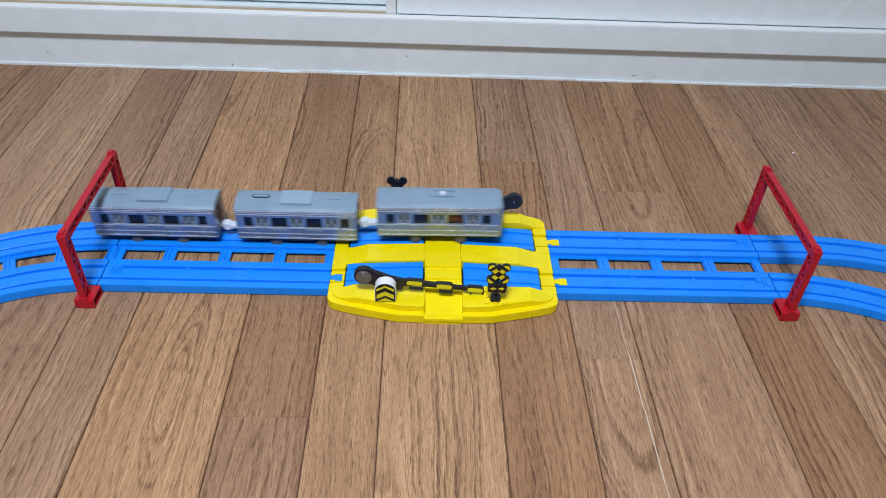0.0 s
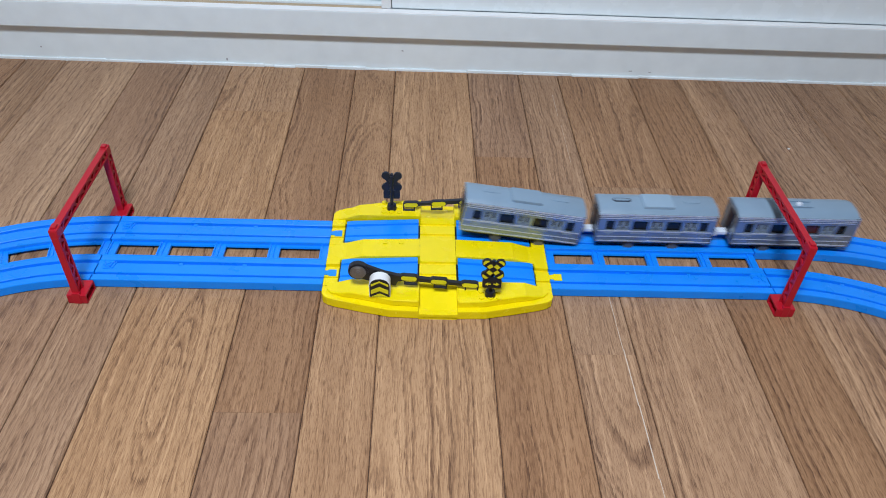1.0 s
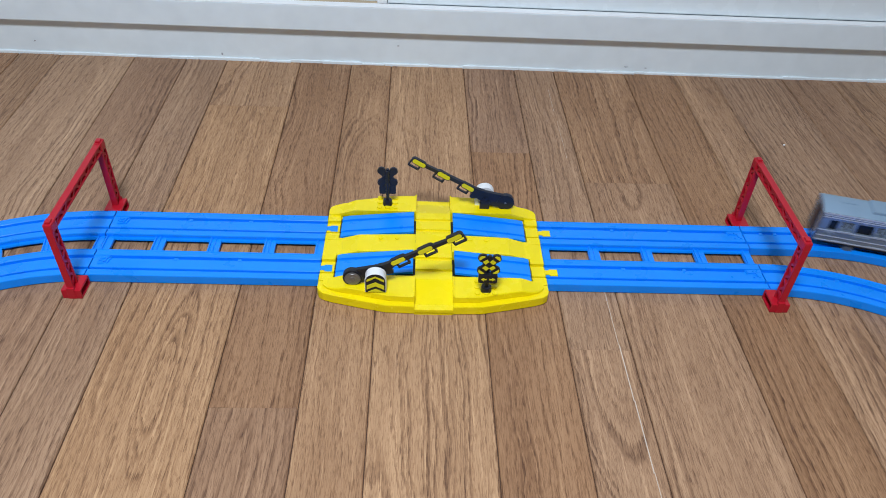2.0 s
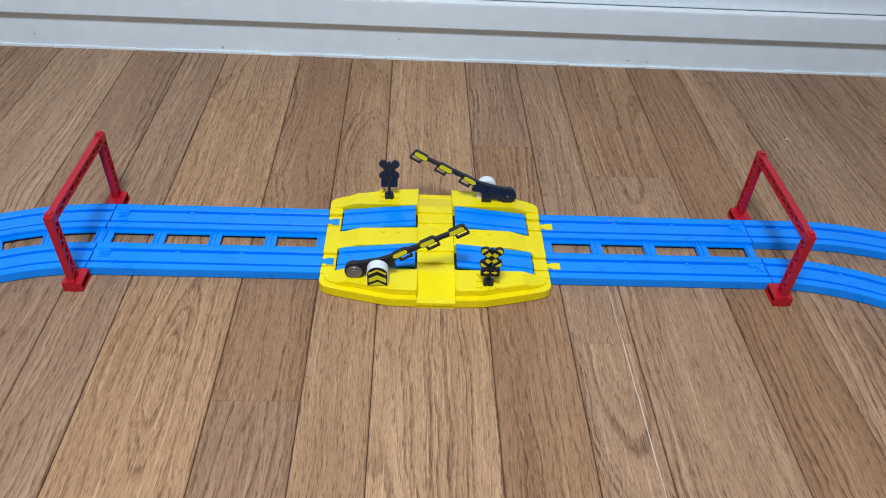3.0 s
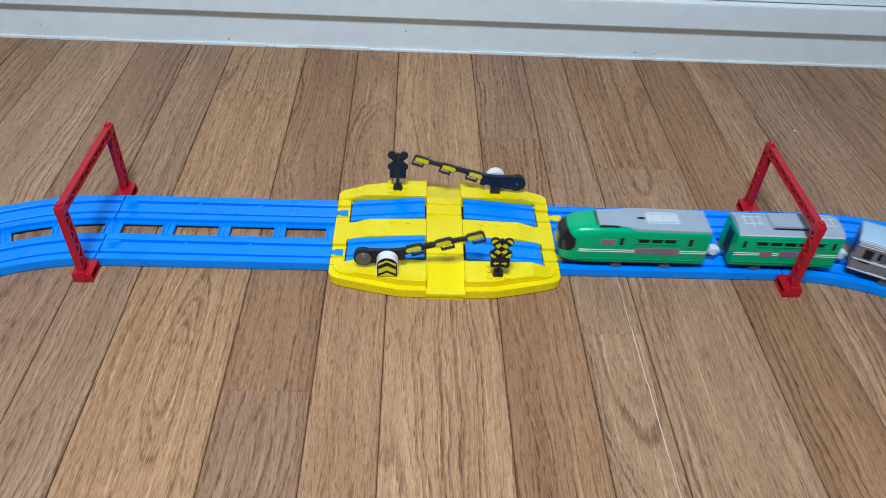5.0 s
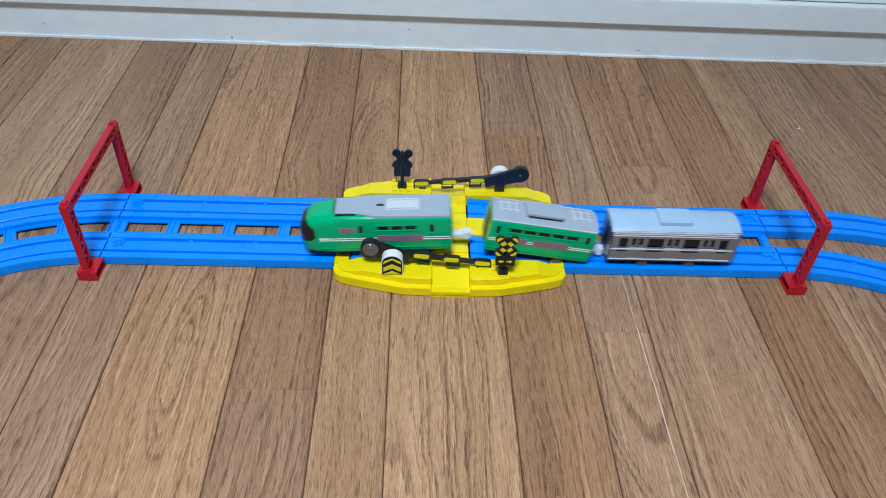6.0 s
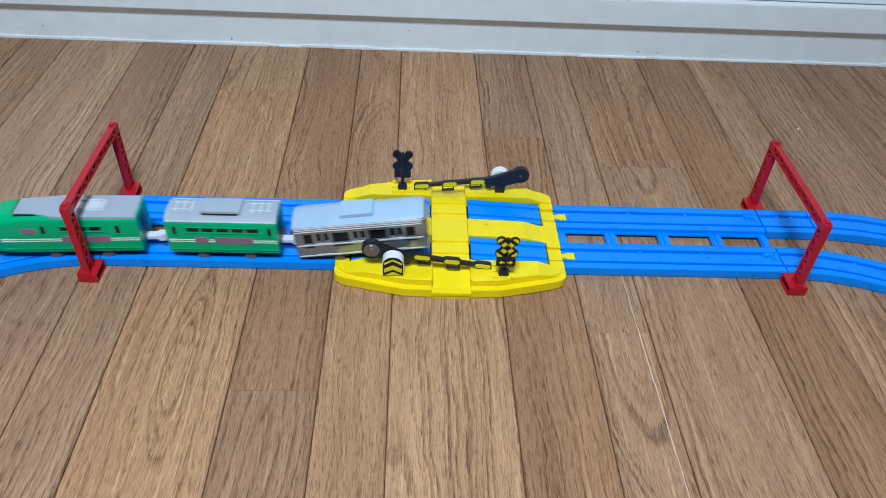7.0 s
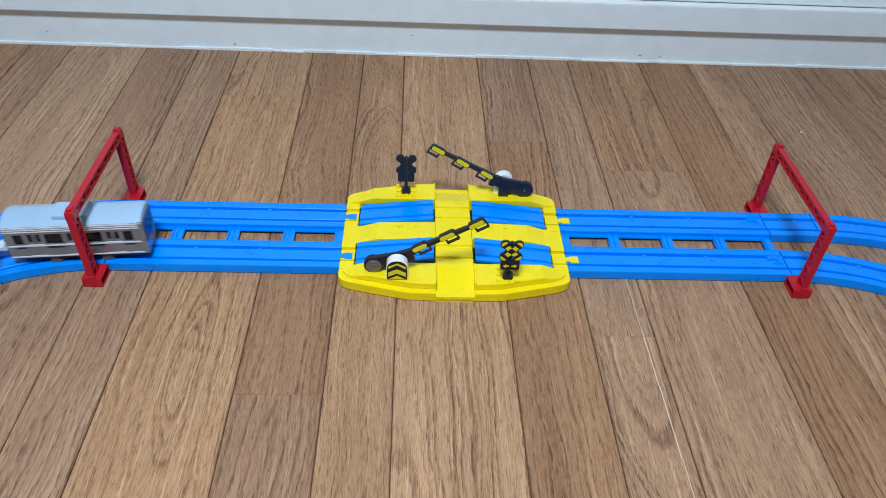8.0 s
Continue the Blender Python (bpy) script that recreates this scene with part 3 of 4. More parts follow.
def barrier(g):
    """Housing and arm: the arm turns about an axle through the housing; its round counterweight rises as the arm falls."""
    gate = root("barrier", TOY @ pose(g * -0.053, g * -0.0590, 0.0175, 0, 0, 0 if g > 0 else 180),
                "black toy barrier arm with yellow plates and white housing" if g > 0 else "black toy barrier seen from behind with white housing", "toy barrier", "crossing barriers")
    bm = bmesh.new()
    r = 0.0096
    outline = [(-r, 0.0), (r, 0.0)] + [(r * math.cos(radians(a)), 0.0135 + r * 0.95 * math.sin(radians(a))) for a in range(0, 181, 12)]
    prism(bm, outline, 0.0034, 0.0128, 0.0010, UPRIGHT)
    house = part("housing", bm, WHITE, gate, "white round-topped housing")
    bm = bmesh.new()
    q = 0.0090
    outline = [(-q, 0.0006), (q, 0.0006)] + [(q * math.cos(radians(a)), 0.0140 + q * 0.9 * math.sin(radians(a))) for a in range(0, 181, 15)]
    prism(bm, outline, 0.0128, 0.0131, 0.0, UPRIGHT)
    part("label_plate", bm, BLACK, house, "black sticker with yellow chevrons")
    # a triangle at the foot, a full chevron over it, two thin wings under the arch
    for outer, inner, low, high in ((0.0012, 0.0012, 0.0012, 0.0050), (0.0042, 0.0088, 0.0082, 0.0130), (0.0134, 0.0158, 0.0182, 0.0198)):
        bm = bmesh.new()
        for s in (1, -1):
            pts = [(0, low), (s * 0.0078, outer), (s * 0.0078, inner), (0, high)]
            if outer == inner:
                pts = [(0, low), (s * 0.0070, outer), (0, high)]
            prism(bm, pts if s < 0 else pts[::-1], 0.0131, 0.0135, 0.0, UPRIGHT)
        part("chevron", bm, STICKER, house, "yellow printed chevron")
    part("bracket", box(bmesh.new(), -0.0050, 0.0050, -0.0010, 0.0030, -0.0003, 0.0100, 0.0006), NAVY, gate)
    mat = BLACK if g > 0 else NAVY
    # arm in its own space: axle at the origin, the plates along +x, the counterweight raised behind
    dx, dz, dr = -0.0203, 0.0078, 0.0090
    bm = bmesh.new()
    lever = [(dx - 0.0035, dz - 0.0074), (-0.0040, -0.0046), (0.0080, -0.0040), (0.0118, -0.0066), (0.0150, -0.0064), (0.0160, -0.0004), (0.0280, 0.0006), (0.0836, -0.0016), (0.0836, 0.0014), (0.0300, 0.0050), (0.0150, 0.0058), (0.0040, 0.0080), (dx + 0.0033, dz + 0.0075)]
    prism(bm, lever, -0.0019, 0.0019, 0.0005, UPRIGHT)
    prism(bm, [(dx + dr * math.cos(radians(a)), dz + dr * math.sin(radians(a))) for a in range(0, 360, 12)], -0.0024, 0.0030, 0.0006, UPRIGHT)
    arm = part("arm", bm, mat, gate)
    if g > 0:
        bm = bmesh.new()
        rod(bm, (dx, -0.0028, dz), (dx, -0.0040, dz), 0.0072, 28, None, 0.0004)
        rod(bm, (dx, -0.0040, dz), (dx, -0.0043, dz), 0.0060, 28, 0.0058)
        rod(bm, (dx, -0.0043, dz), (dx, -0.0046, dz), 0.0030, 20, 0.0027)
        rod(bm, (dx, -0.0046, dz), (dx, -0.0052, dz), 0.0013, 14, None, 0.0003)
        part("counterweight", bm, STEEL, arm, "turned steel counterweight disc")
    bm = bmesh.new()
    rod(bm, (dx, 0.0018, dz), (dx, 0.0030, dz), 0.0011, 12)
    part("rivet", bm, STEEL, arm, "steel rivet")
    part("axle", rod(bmesh.new(), (0, -0.004, 0), (0, 0.0030, 0), 0.0022, 12), mat, arm)
    low = 0.0 if g > 0 else 0.0012
    for u, w in ((0.0258 - 2 * low, 0.0030 - low), (0.0532 - low, 0.0016 - low), (0.0820 - low, 0.0002 - low / 2)):
        bm = bmesh.new()
        # hanging loop of thin bars under the round-ended plate
        k = 0.0022
        for q in ((-0.0062, 0.0062, -0.0078, -0.0066), (-0.0062, -0.0050, -0.0078, -0.0010), (0.0050, 0.0062, -0.0078, -0.0010)):
            box(bm, u + k + q[0], u + k + q[1], -0.0016, 0.0016, w + q[2], w + q[3], 0.0003)
        prism(bm, stadium(0.0166, 0.0062, 6), -0.0021, 0.0021, 0.0004, pose(u, 0, w + 0.0006) @ UPRIGHT)
        part("plate", bm, mat, arm)
        for s in (1, -1):
            bm = bmesh.new()
            prism(bm, stadium(0.0144, 0.0046, 6), 0.0, 0.0005, 0.0001, pose(u, -0.0020 if s > 0 else 0.0025, w + 0.0006) @ UPRIGHT)
            part("sticker", bm, STICKER, arm, "yellow reflector sticker")
    return arm


arms = [(barrier(1), 1), (barrier(-1), -1)]


# ---- gantries ----
def zigzag(bm, p, q, depth_axis, half, thick, wide, n):
    """Flat diagonals between two chords, from p to q; half is the offset of the chords along depth_axis."""
    p, q, d = Vector(p), Vector(q), Vector(depth_axis)
    for i in range(n):
        a = p + (q - p) * (i / n) + d * (half if i % 2 else -half)
        b = p + (q - p) * ((i + 1) / n) + d * (-half if i % 2 else half)
        z = (b - a).normalized()
        x = Vector((1, 0, 0))
        m = Matrix((x, z.cross(x), z)).transposed().to_4x4()
        m.translation = (a + b) / 2
        box(bm, -wide, wide, -thick, thick, -(b - a).length / 2, (b - a).length / 2, 0.0, m)
    return bm


def gantry(x):
    ob = root("gantry", TOY @ pose(x, -0.0006, 0), "red plastic toy gantry with lattice beam spanning both tracks", "toy gantry", "gantries over the track")
    top, w = 0.0838, 0.0031
    for g in (1, -1):
        yb = g * 0.0625
        bm = bmesh.new()
        x0, x1 = -0.0086, 0.0086
        y0, y1 = sorted((g * 0.0484, g * 0.0692))
        box(bm, x0, x1, y0, y1, 0.0078, 0.0100, 0.0005)
        box(bm, x0, x1, y0, y0 + 0.0018, 0.0, 0.0082, 0.0003)
        box(bm, x0, x1, y1 - 0.0018, y1, 0.0, 0.0082, 0.0003)
        box(bm, -0.0045, 0.0045, y0 + 0.001, y1 - 0.001, 0.0004, 0.0080)
        box(bm, x0, x1, y0, y1, 0.0, 0.0014, 0.0003)
        part("foot", bm, RED, ob)
        bm = bmesh.new()
        for s in (1, -1):
            c0 = 0.0044
            box(bm, -w, w, yb + s * c0 - 0.0010, yb + s * c0 + 0.0010, 0.0095, top - 0.002, 0.0004)
        zigzag(bm, (0, yb, 0.0135), (0, yb, top - 0.010), (0, 1, 0), 0.0042, 0.0013, w - 0.0005, 8)
        box(bm, -0.0012, 0.0012, yb - 0.0042, yb + 0.0042, 0.0095, top - 0.008)
        box(bm, -w - 0.0004, w + 0.0004, *sorted((g * 0.0655, g * 0.0697)), 0.0, 0.0125, 0.0006)
        part("post", bm, RED, ob)
        bm = bmesh.new()
        box(bm, -w - 0.0006, w + 0.0006, yb - 0.0056, yb + 0.0056, top - 0.0098, top, 0.0016)
        box(bm, -0.0024, 0.0024, yb - 0.0030, yb + 0.0030, top - 0.001, top + 0.0018, 0.0007)
        part("cap", bm, RED, ob)
    bm = bmesh.new()
    for z in (top - 0.0014, top - 0.0088):
        box(bm, -w, w, -0.058, 0.058, z - 0.0010, z + 0.0010, 0.0004)
    zigzag(bm, (0, -0.057, top - 0.0051), (0, 0.057, top - 0.0051), (0, 0, 1), 0.0036, 0.0013, w - 0.0005, 12)
    box(bm, -0.0011, 0.0011, -0.058, 0.058, top - 0.0086, top - 0.0016)
    part("beam", bm, RED, ob)
    return ob


gantry(-0.3270)
gantry(0.3250)


# ---- trains ----
FLOOR_Z, SIDE_TOP, ROOF_TOP, HALF_W = 0.0185, 0.0535, 0.0578, 0.0166


def roof_ring(half, z0, crown, n=7):
    """Half section of a roof, from the near eaves over the crown to the far eaves: (y, z)."""
    out = []
    for i in range(-n, n + 1):
        u = i / n
        z = crown - (crown - z0) * abs(u) ** 3.2
        out.append((half * u, z))
    return out


def loft(rings, cap=True):
    """A skin through rings of (x, y, z) with equal counts."""
    bm = bmesh.new()
    rows = [[bm.verts.new(p) for p in r] for r in rings]
    n = len(rings[0])
    for r0, r1 in zip(rows, rows[1:]):
        for j in range(n):
            bm.faces.new((r0[j], r0[(j + 1) % n], r1[(j + 1) % n], r1[j]))
    if cap:
        bm.faces.new(rows[0])
        bm.faces.new(rows[-1][::-1])
    return bm


def smooth(ob, angle=40):
    for p in ob.data.polygons:
        p.use_smooth = True
    ob.data.set_sharp_from_angle(angle=radians(angle))
    return ob


def running_gear(car, length, wheels):
    bm = bmesh.new()
    box(bm, -length / 2 + 0.006, length / 2 - 0.006, -0.0125, 0.0125, 0.0135, 0.0192, 0.0008)
    part("chassis", bm, BLACK, car)
    for wx in wheels:
        for s in (1, -1):
            bm = bmesh.new()
            rod(bm, (wx, s * 0.0069, CHANNEL + 0.0068), (wx, s * 0.0097, CHANNEL + 0.0068), 0.0068, 22, None, 0.0006)
            rod(bm, (wx, s * 0.0095, CHANNEL + 0.0068), (wx, s * 0.0140, CHANNEL + 0.0068), 0.0056, 20, 0.0050, 0.0005)
            part("wheel", bm, WHEEL, car)


def coupler(car, x, g):
    bm = bmesh.new()
    box(bm, min(x, x + g * 0.012), max(x, x + g * 0.012), -0.0038, 0.0038, 0.0205, 0.0245, 0.0008)
    rod(bm, (x + g * 0.0135, 0, 0.0190), (x + g * 0.0135, 0, 0.0262), 0.0048, 18, 0.0042, 0.0006)
    box(bm, min(x + g * 0.014, x + g * 0.0195), max(x + g * 0.014, x + g * 0.0195), -0.0024, 0.0024, 0.0208, 0.0240, 0.0006)
    part("coupler", bm, COUPLER, car, "white plastic coupler")


def side_wall(car, length, bays, z_sill, z_head, side_mat, s):
    """One side as sill, header and piers, so that the openings go through it to the dark inside."""
    bm = bmesh.new()
    y0, y1 = sorted((s * (HALF_W - 0.0016), s * HALF_W))
    half = length / 2
    box(bm, -half, half, y0, y1, FLOOR_Z, z_sill, 0.0004)
    box(bm, -half, half, y0, y1, z_head, SIDE_TOP, 0.0004)
    x = -half
    for a, b in bays:
        box(bm, x, a, y0, y1, z_sill - 0.0004, z_head + 0.0004)
        x = b
    box(bm, x, half, y0, y1, z_sill - 0.0004, z_head + 0.0004)
    return part("side_wall", bm, side_mat, car)


def commuter_car(name, label, side_mat, roof_mat, door_mat, kind, length=0.117, coupled=False):
    """A silver commuter car with four window bays and three door pairs on each side. kind: head, middle, tail."""
    car = root(name, pose(0, 0, 0), label, "toy train", "toy train cars")
    half = length / 2
    bays, doors = [], []
    x = -half + 0.008 + (length - 0.117) / 2
    for i, w in enumerate((0.008, 0.0125, 0.015, 0.0125, 0.015, 0.0125, 0.008)):
        (doors if i % 2 else bays).append((x, x + w))
        x += w + 0.0030
    z_sill, z_head = 0.0340, 0.0450
    core = bmesh.new()
    box(core, -half + 0.002, half - 0.002, -HALF_W + 0.0042, HALF_W - 0.0042, FLOOR_Z + 0.001, SIDE_TOP - 0.001)
    part("interior", core, PANE, car, "dark interior")
    for s in (1, -1):
        wall = side_wall(car, length, sorted(bays + doors), z_sill, z_head, side_mat, s)
        for a, b in bays:
            y0, y1 = sorted((s * (HALF_W - 0.0030), s * (HALF_W - 0.0024)))
            tint = BROWN if kind == "head" and a > 0.005 and a < 0.030 else PANE
            part("pane", box(bmesh.new(), a, b, y0, y1, z_sill, z_head), tint, wall, "red-brown window pane" if tint is BROWN else "dark window pane")
        for a, b in doors:
            bm = bmesh.new()
            mid = (a + b) / 2
            y0, y1 = sorted((s * (HALF_W - 0.0022), s * (HALF_W - 0.0010)))
            for c, d in ((a - 0.0002, mid - 0.0004), (mid + 0.0004, b + 0.0002)):
                e = 0.0014 if kind == "tail" else 0.0021
                box(bm, c, c + e, y0, y1, z_sill - 0.0004, z_head + 0.0004)
                box(bm, d - e, d, y0, y1, z_sill - 0.0004, z_head + 0.0004)
                box(bm, c, d, y0, y1, z_sill - 0.0004, z_sill + (0.0014 if kind == "tail" else 0.0030))
                if kind != "tail":
                    box(bm, c, d, y0, y1, z_head - 0.0012, z_head + 0.0004)
            part("door", bm, door_mat, wall, "recessed sliding door pair")
        bm = bmesh.new()
        y0, y1 = sorted((s * (HALF_W - 0.0004), s * (HALF_W + 0.0005)))
        box(bm, -half + 0.001, half - 0.001, y0, y1, 0.0318, 0.0332, 0.0003)
        box(bm, -half + 0.001, half - 0.001, y0, y1, 0.0196, 0.0208, 0.0003)
        if kind != "tail":
            box(bm, -half + 0.001, half - 0.001, y0, y1, 0.0252, 0.0261, 0.0002)
        for a, b in doors:
            box(bm, a - 0.0012, b + 0.0012, y0, y1, 0.0330, 0.0340, 0.0003)
            box(bm, a - 0.0012, b + 0.0012, y0, y1, 0.0206, 0.0214, 0.0003)
        # two ribs over the windows; the thick top strip paints the roof edge's highlight
        for z, e in ((0.0478, 0.0009), (0.0500, 0.0008), (0.0517, 0.0016)):
            box(bm, -half + 0.001, half - 0.001, y0, y1, z, z + e, 0.0002)
        part("rib", bm, TRIM if kind == "tail" else TRIM_DULL, wall, "bright raised ribs and painted eaves highlight" if kind == "tail" else "raised ribs and painted eaves highlight")
        bm = bmesh.new()
        y0, y1 = sorted((s * (HALF_W - 0.0004), s * (HALF_W + 0.0002)))
        # flat dark strips paint the shadow below the sill rib, under the windows only
        for a, b in bays:
            box(bm, a - 0.0006, b + 0.0006, y0, y1, 0.0296, 0.0316)
        part("groove_shade", bm, NAVY if kind == "tail" else DOOR_GREY, wall, "dark strip painting the shadow groove under the windows")
    for g in (1, -1):
        x0, x1 = sorted((g * (half - 0.0016), g * half))
        bm = bmesh.new()
        if kind != "middle" and g > 0:
            ring = lambda x, k: [(x, -HALF_W * k, FLOOR_Z), (x, HALF_W * k, FLOOR_Z), (x, HALF_W * k, 0.044), (x, HALF_W * k * 0.97, SIDE_TOP), (x, -HALF_W * k * 0.97, SIDE_TOP), (x, -HALF_W * k, 0.044)]
            bm = loft([ring(half - 0.0016, 1.0), ring(half + 0.0012, 0.99), ring(half + 0.0030, 0.93)])
            part("cab_front", bm, side_mat, car)
            part("windscreen", box(bmesh.new(), half + 0.0026, half + 0.0036, -0.0146, 0.0146, 0.0300, 0.0505, 0.0004), PANE, car, "dark cab windscreen")
        else:
            box(bm, x0, x1, -HALF_W, HALF_W, FLOOR_Z, SIDE_TOP, 0.0004)
            end = part("end_wall", bm, side_mat, car)
            xx = sorted((g * (half - 0.0002), g * (half + 0.0008)))
            part("gangway", box(bmesh.new(), xx[0], xx[1], -0.0062, 0.0062, FLOOR_Z + 0.002, 0.0490, 0.0004), NAVY, end, "dark gangway door")
    ring = roof_ring(HALF_W + 0.0004, SIDE_TOP - 0.0006, ROOF_TOP)
    xs = [-half - 0.0004, -half + 0.0010, half - 0.0010, half + 0.0004]
    rings = []
    if kind != "middle":
        xs = [-half - 0.0004, -half + 0.0010, half - 0.006, half + 0.0018]
    for i, x in enumerate(xs):
        drop = 0.0008 if i in (0, 3) else 0.0
        if kind != "middle" and i == 3:
            drop = 0.0012
        rings.append([(x, y * (1 - drop * 8), z - drop * (1 if z > SIDE_TOP else 0)) for y, z in ring] + [(x, HALF_W, SIDE_TOP - 0.0012), (x, -HALF_W, SIDE_TOP - 0.0012)])
    roof = smooth(part("roof", loft(rings), roof_mat, car))
    if kind == "head":
        bm = bmesh.new()
        prism(bm, stadium(0.020, 0.0075, 6), ROOF_TOP - 0.001, ROOF_TOP + 0.0007, 0.0003)
        for y in (-0.0045, 0.0045):
            box(bm, -0.004, 0.016, y - 0.0006, y + 0.0006, ROOF_TOP - 0.0005, ROOF_TOP + 0.0018, 0.0003)
        part("pantograph_base", bm, roof_mat, roof)
        part("roof_knob", rod(bmesh.new(), (0.004, 0, ROOF_TOP - 0.0005), (0.004, 0, ROOF_TOP + 0.0026), 0.0032, 16, 0.0024, 0.0005), COUPLER, roof, "pale roof switch knob")
        part("roof_seam", box(bmesh.new(), -0.0165, -0.0155, -0.0135, 0.0135, ROOF_TOP - 0.002, ROOF_TOP + 0.0003), roof_mat, roof)
    else:
        bm = bmesh.new()
        box(bm, -0.0150, 0.0150, -0.0112, 0.0100, ROOF_TOP - 0.0015, ROOF_TOP + (0.0028 if kind == "tail" else 0.0018), 0.0007)
        part("cooling_unit", bm, ROOF_PALE if kind == "tail" else ROOF_UNIT if coupled else roof_mat, roof, "boxy roof cooling unit")
        for gx in (1, -1):
            if kind == "middle":
                bm = bmesh.new()
                prism(bm, stadium(0.018, 0.0055, 6), ROOF_TOP - 0.001, ROOF_TOP + 0.0006, 0.0003, pose(gx * 0.035, 0.001, 0))
                vent = part("vent", bm, roof_mat, roof)
                if coupled and gx < 0:
                    vent.data.materials[0] = NAVY
                    tagged(vent, "dark oval rim of a roof vent")
                    bm = bmesh.new()
                    prism(bm, stadium(0.0150, 0.0034, 6), ROOF_TOP - 0.001, ROOF_TOP + 0.0009, 0.0002, pose(gx * 0.035, 0.001, 0))
                    part("vent_cover", bm, roof_mat, roof)
    running_gear(car, length, (-0.0225, 0.0225))
    return car


grey_head = commuter_car("commuter_head_car", "blue-grey silver toy commuter train motor car with cab", SILVER, GREY_ROOF, DOOR_GREY, "head", 0.119)
coupler(grey_head, -0.0595, -1)
grey_middle = commuter_car("commuter_middle_car", "blue-grey silver toy commuter train middle car", SILVER, GREY_ROOF, DOOR_GREY, "middle", 0.117, True)
coupler(grey_middle, -0.0585, -1)
grey_rear = commuter_car("commuter_rear_car", "blue-grey silver toy commuter train rear car", SILVER, GREY_ROOF, DOOR_GREY, "middle", 0.119)
pale_tail = commuter_car("silver_tail_car", "pale silver toy commuter tail car with dark cab end", SILVER_PALE, ROOF_PALE, SILVER_PALE, "tail", 0.117)


def body_ring(x, half, z0, z1, round_top, n=6):
    """A car's outer section: flat floor, straight sides and rounded shoulders, as (x, y, z)."""
    out = [(x, -half * 0.96, z0), (x, half * 0.96, z0), (x, half, z0 + (z1 - z0) * 0.12)]
    r = round_top
    for i in range(n + 1):
        a = radians(90 * i / n)
        out.append((x, half - r + r * math.cos(a), z1 - r + r * math.sin(a)))
    for i in range(n + 1):
        a = radians(90 + 90 * i / n)
        out.append((x, -half + r + r * math.cos(a), z1 - r + r * math.sin(a)))
    out.append((x, -half, z0 + (z1 - z0) * 0.12))
    return out


def slots(car, spans, z0, z1, s, mat, name, label, half, proud=0.0003, deep=0.0008):
    for a, b in spans:
        y0, y1 = sorted((s * (half - deep), s * (half + proud)))
        part(name, box(bmesh.new(), a, b, y0, y1, z0, z1, 0.0002), mat, car, label)


def green_side(car, length, front, windows, doors, prints, half):
    """Windows sunk into dark frames, print bars and the white line on both sides."""
    for s in (1, -1):
        slots(car, windows, 0.0432, 0.0472, s, PANE, "window", "dark window slot", half, 0.00015)
        slots(car, doors, 0.0400, 0.0482, s, PANE, "door_window", "narrow dark door window", half, 0.00015)
        slots(car, prints, 0.0298, 0.0368, s, MAUVE, "print_bar", "mauve printed bar", half, 0.0004)
        bm = bmesh.new()
        y0, y1 = sorted((s * (half - 0.0008), s * (half + 0.0003)))
        for z in (0.0312, 0.0334):
            box(bm, front, length / 2 - 0.001, y0, y1, z, z + 0.0009, 0.0002)
        part("white_line", bm, WHITE, car, "white double line")
        bm = bmesh.new()
        y0, y1 = sorted((s * (half - 0.0008), s * (half + 0.0007)))
        a, b = windows[0][0] - 0.0022, windows[-1][1] + 0.0022
        box(bm, a, b, y0, y1, 0.0417, 0.0426, 0.0003)
        box(bm, a, b, y0, y1, 0.0478, 0.0486, 0.0003)
        for c, d in doors:
            box(bm, c - 0.0012, d + 0.0012, y0, y1, 0.0388, 0.0396, 0.0003)
        part("window_ledge", bm, GREEN, car)
        bm = bmesh.new()
        box(bm, front, length / 2 - 0.001, y0, y1 - s * 0.0003, 0.0226, 0.0233, 0.0002)
        part("skirt_bead", bm, GREEN, car)


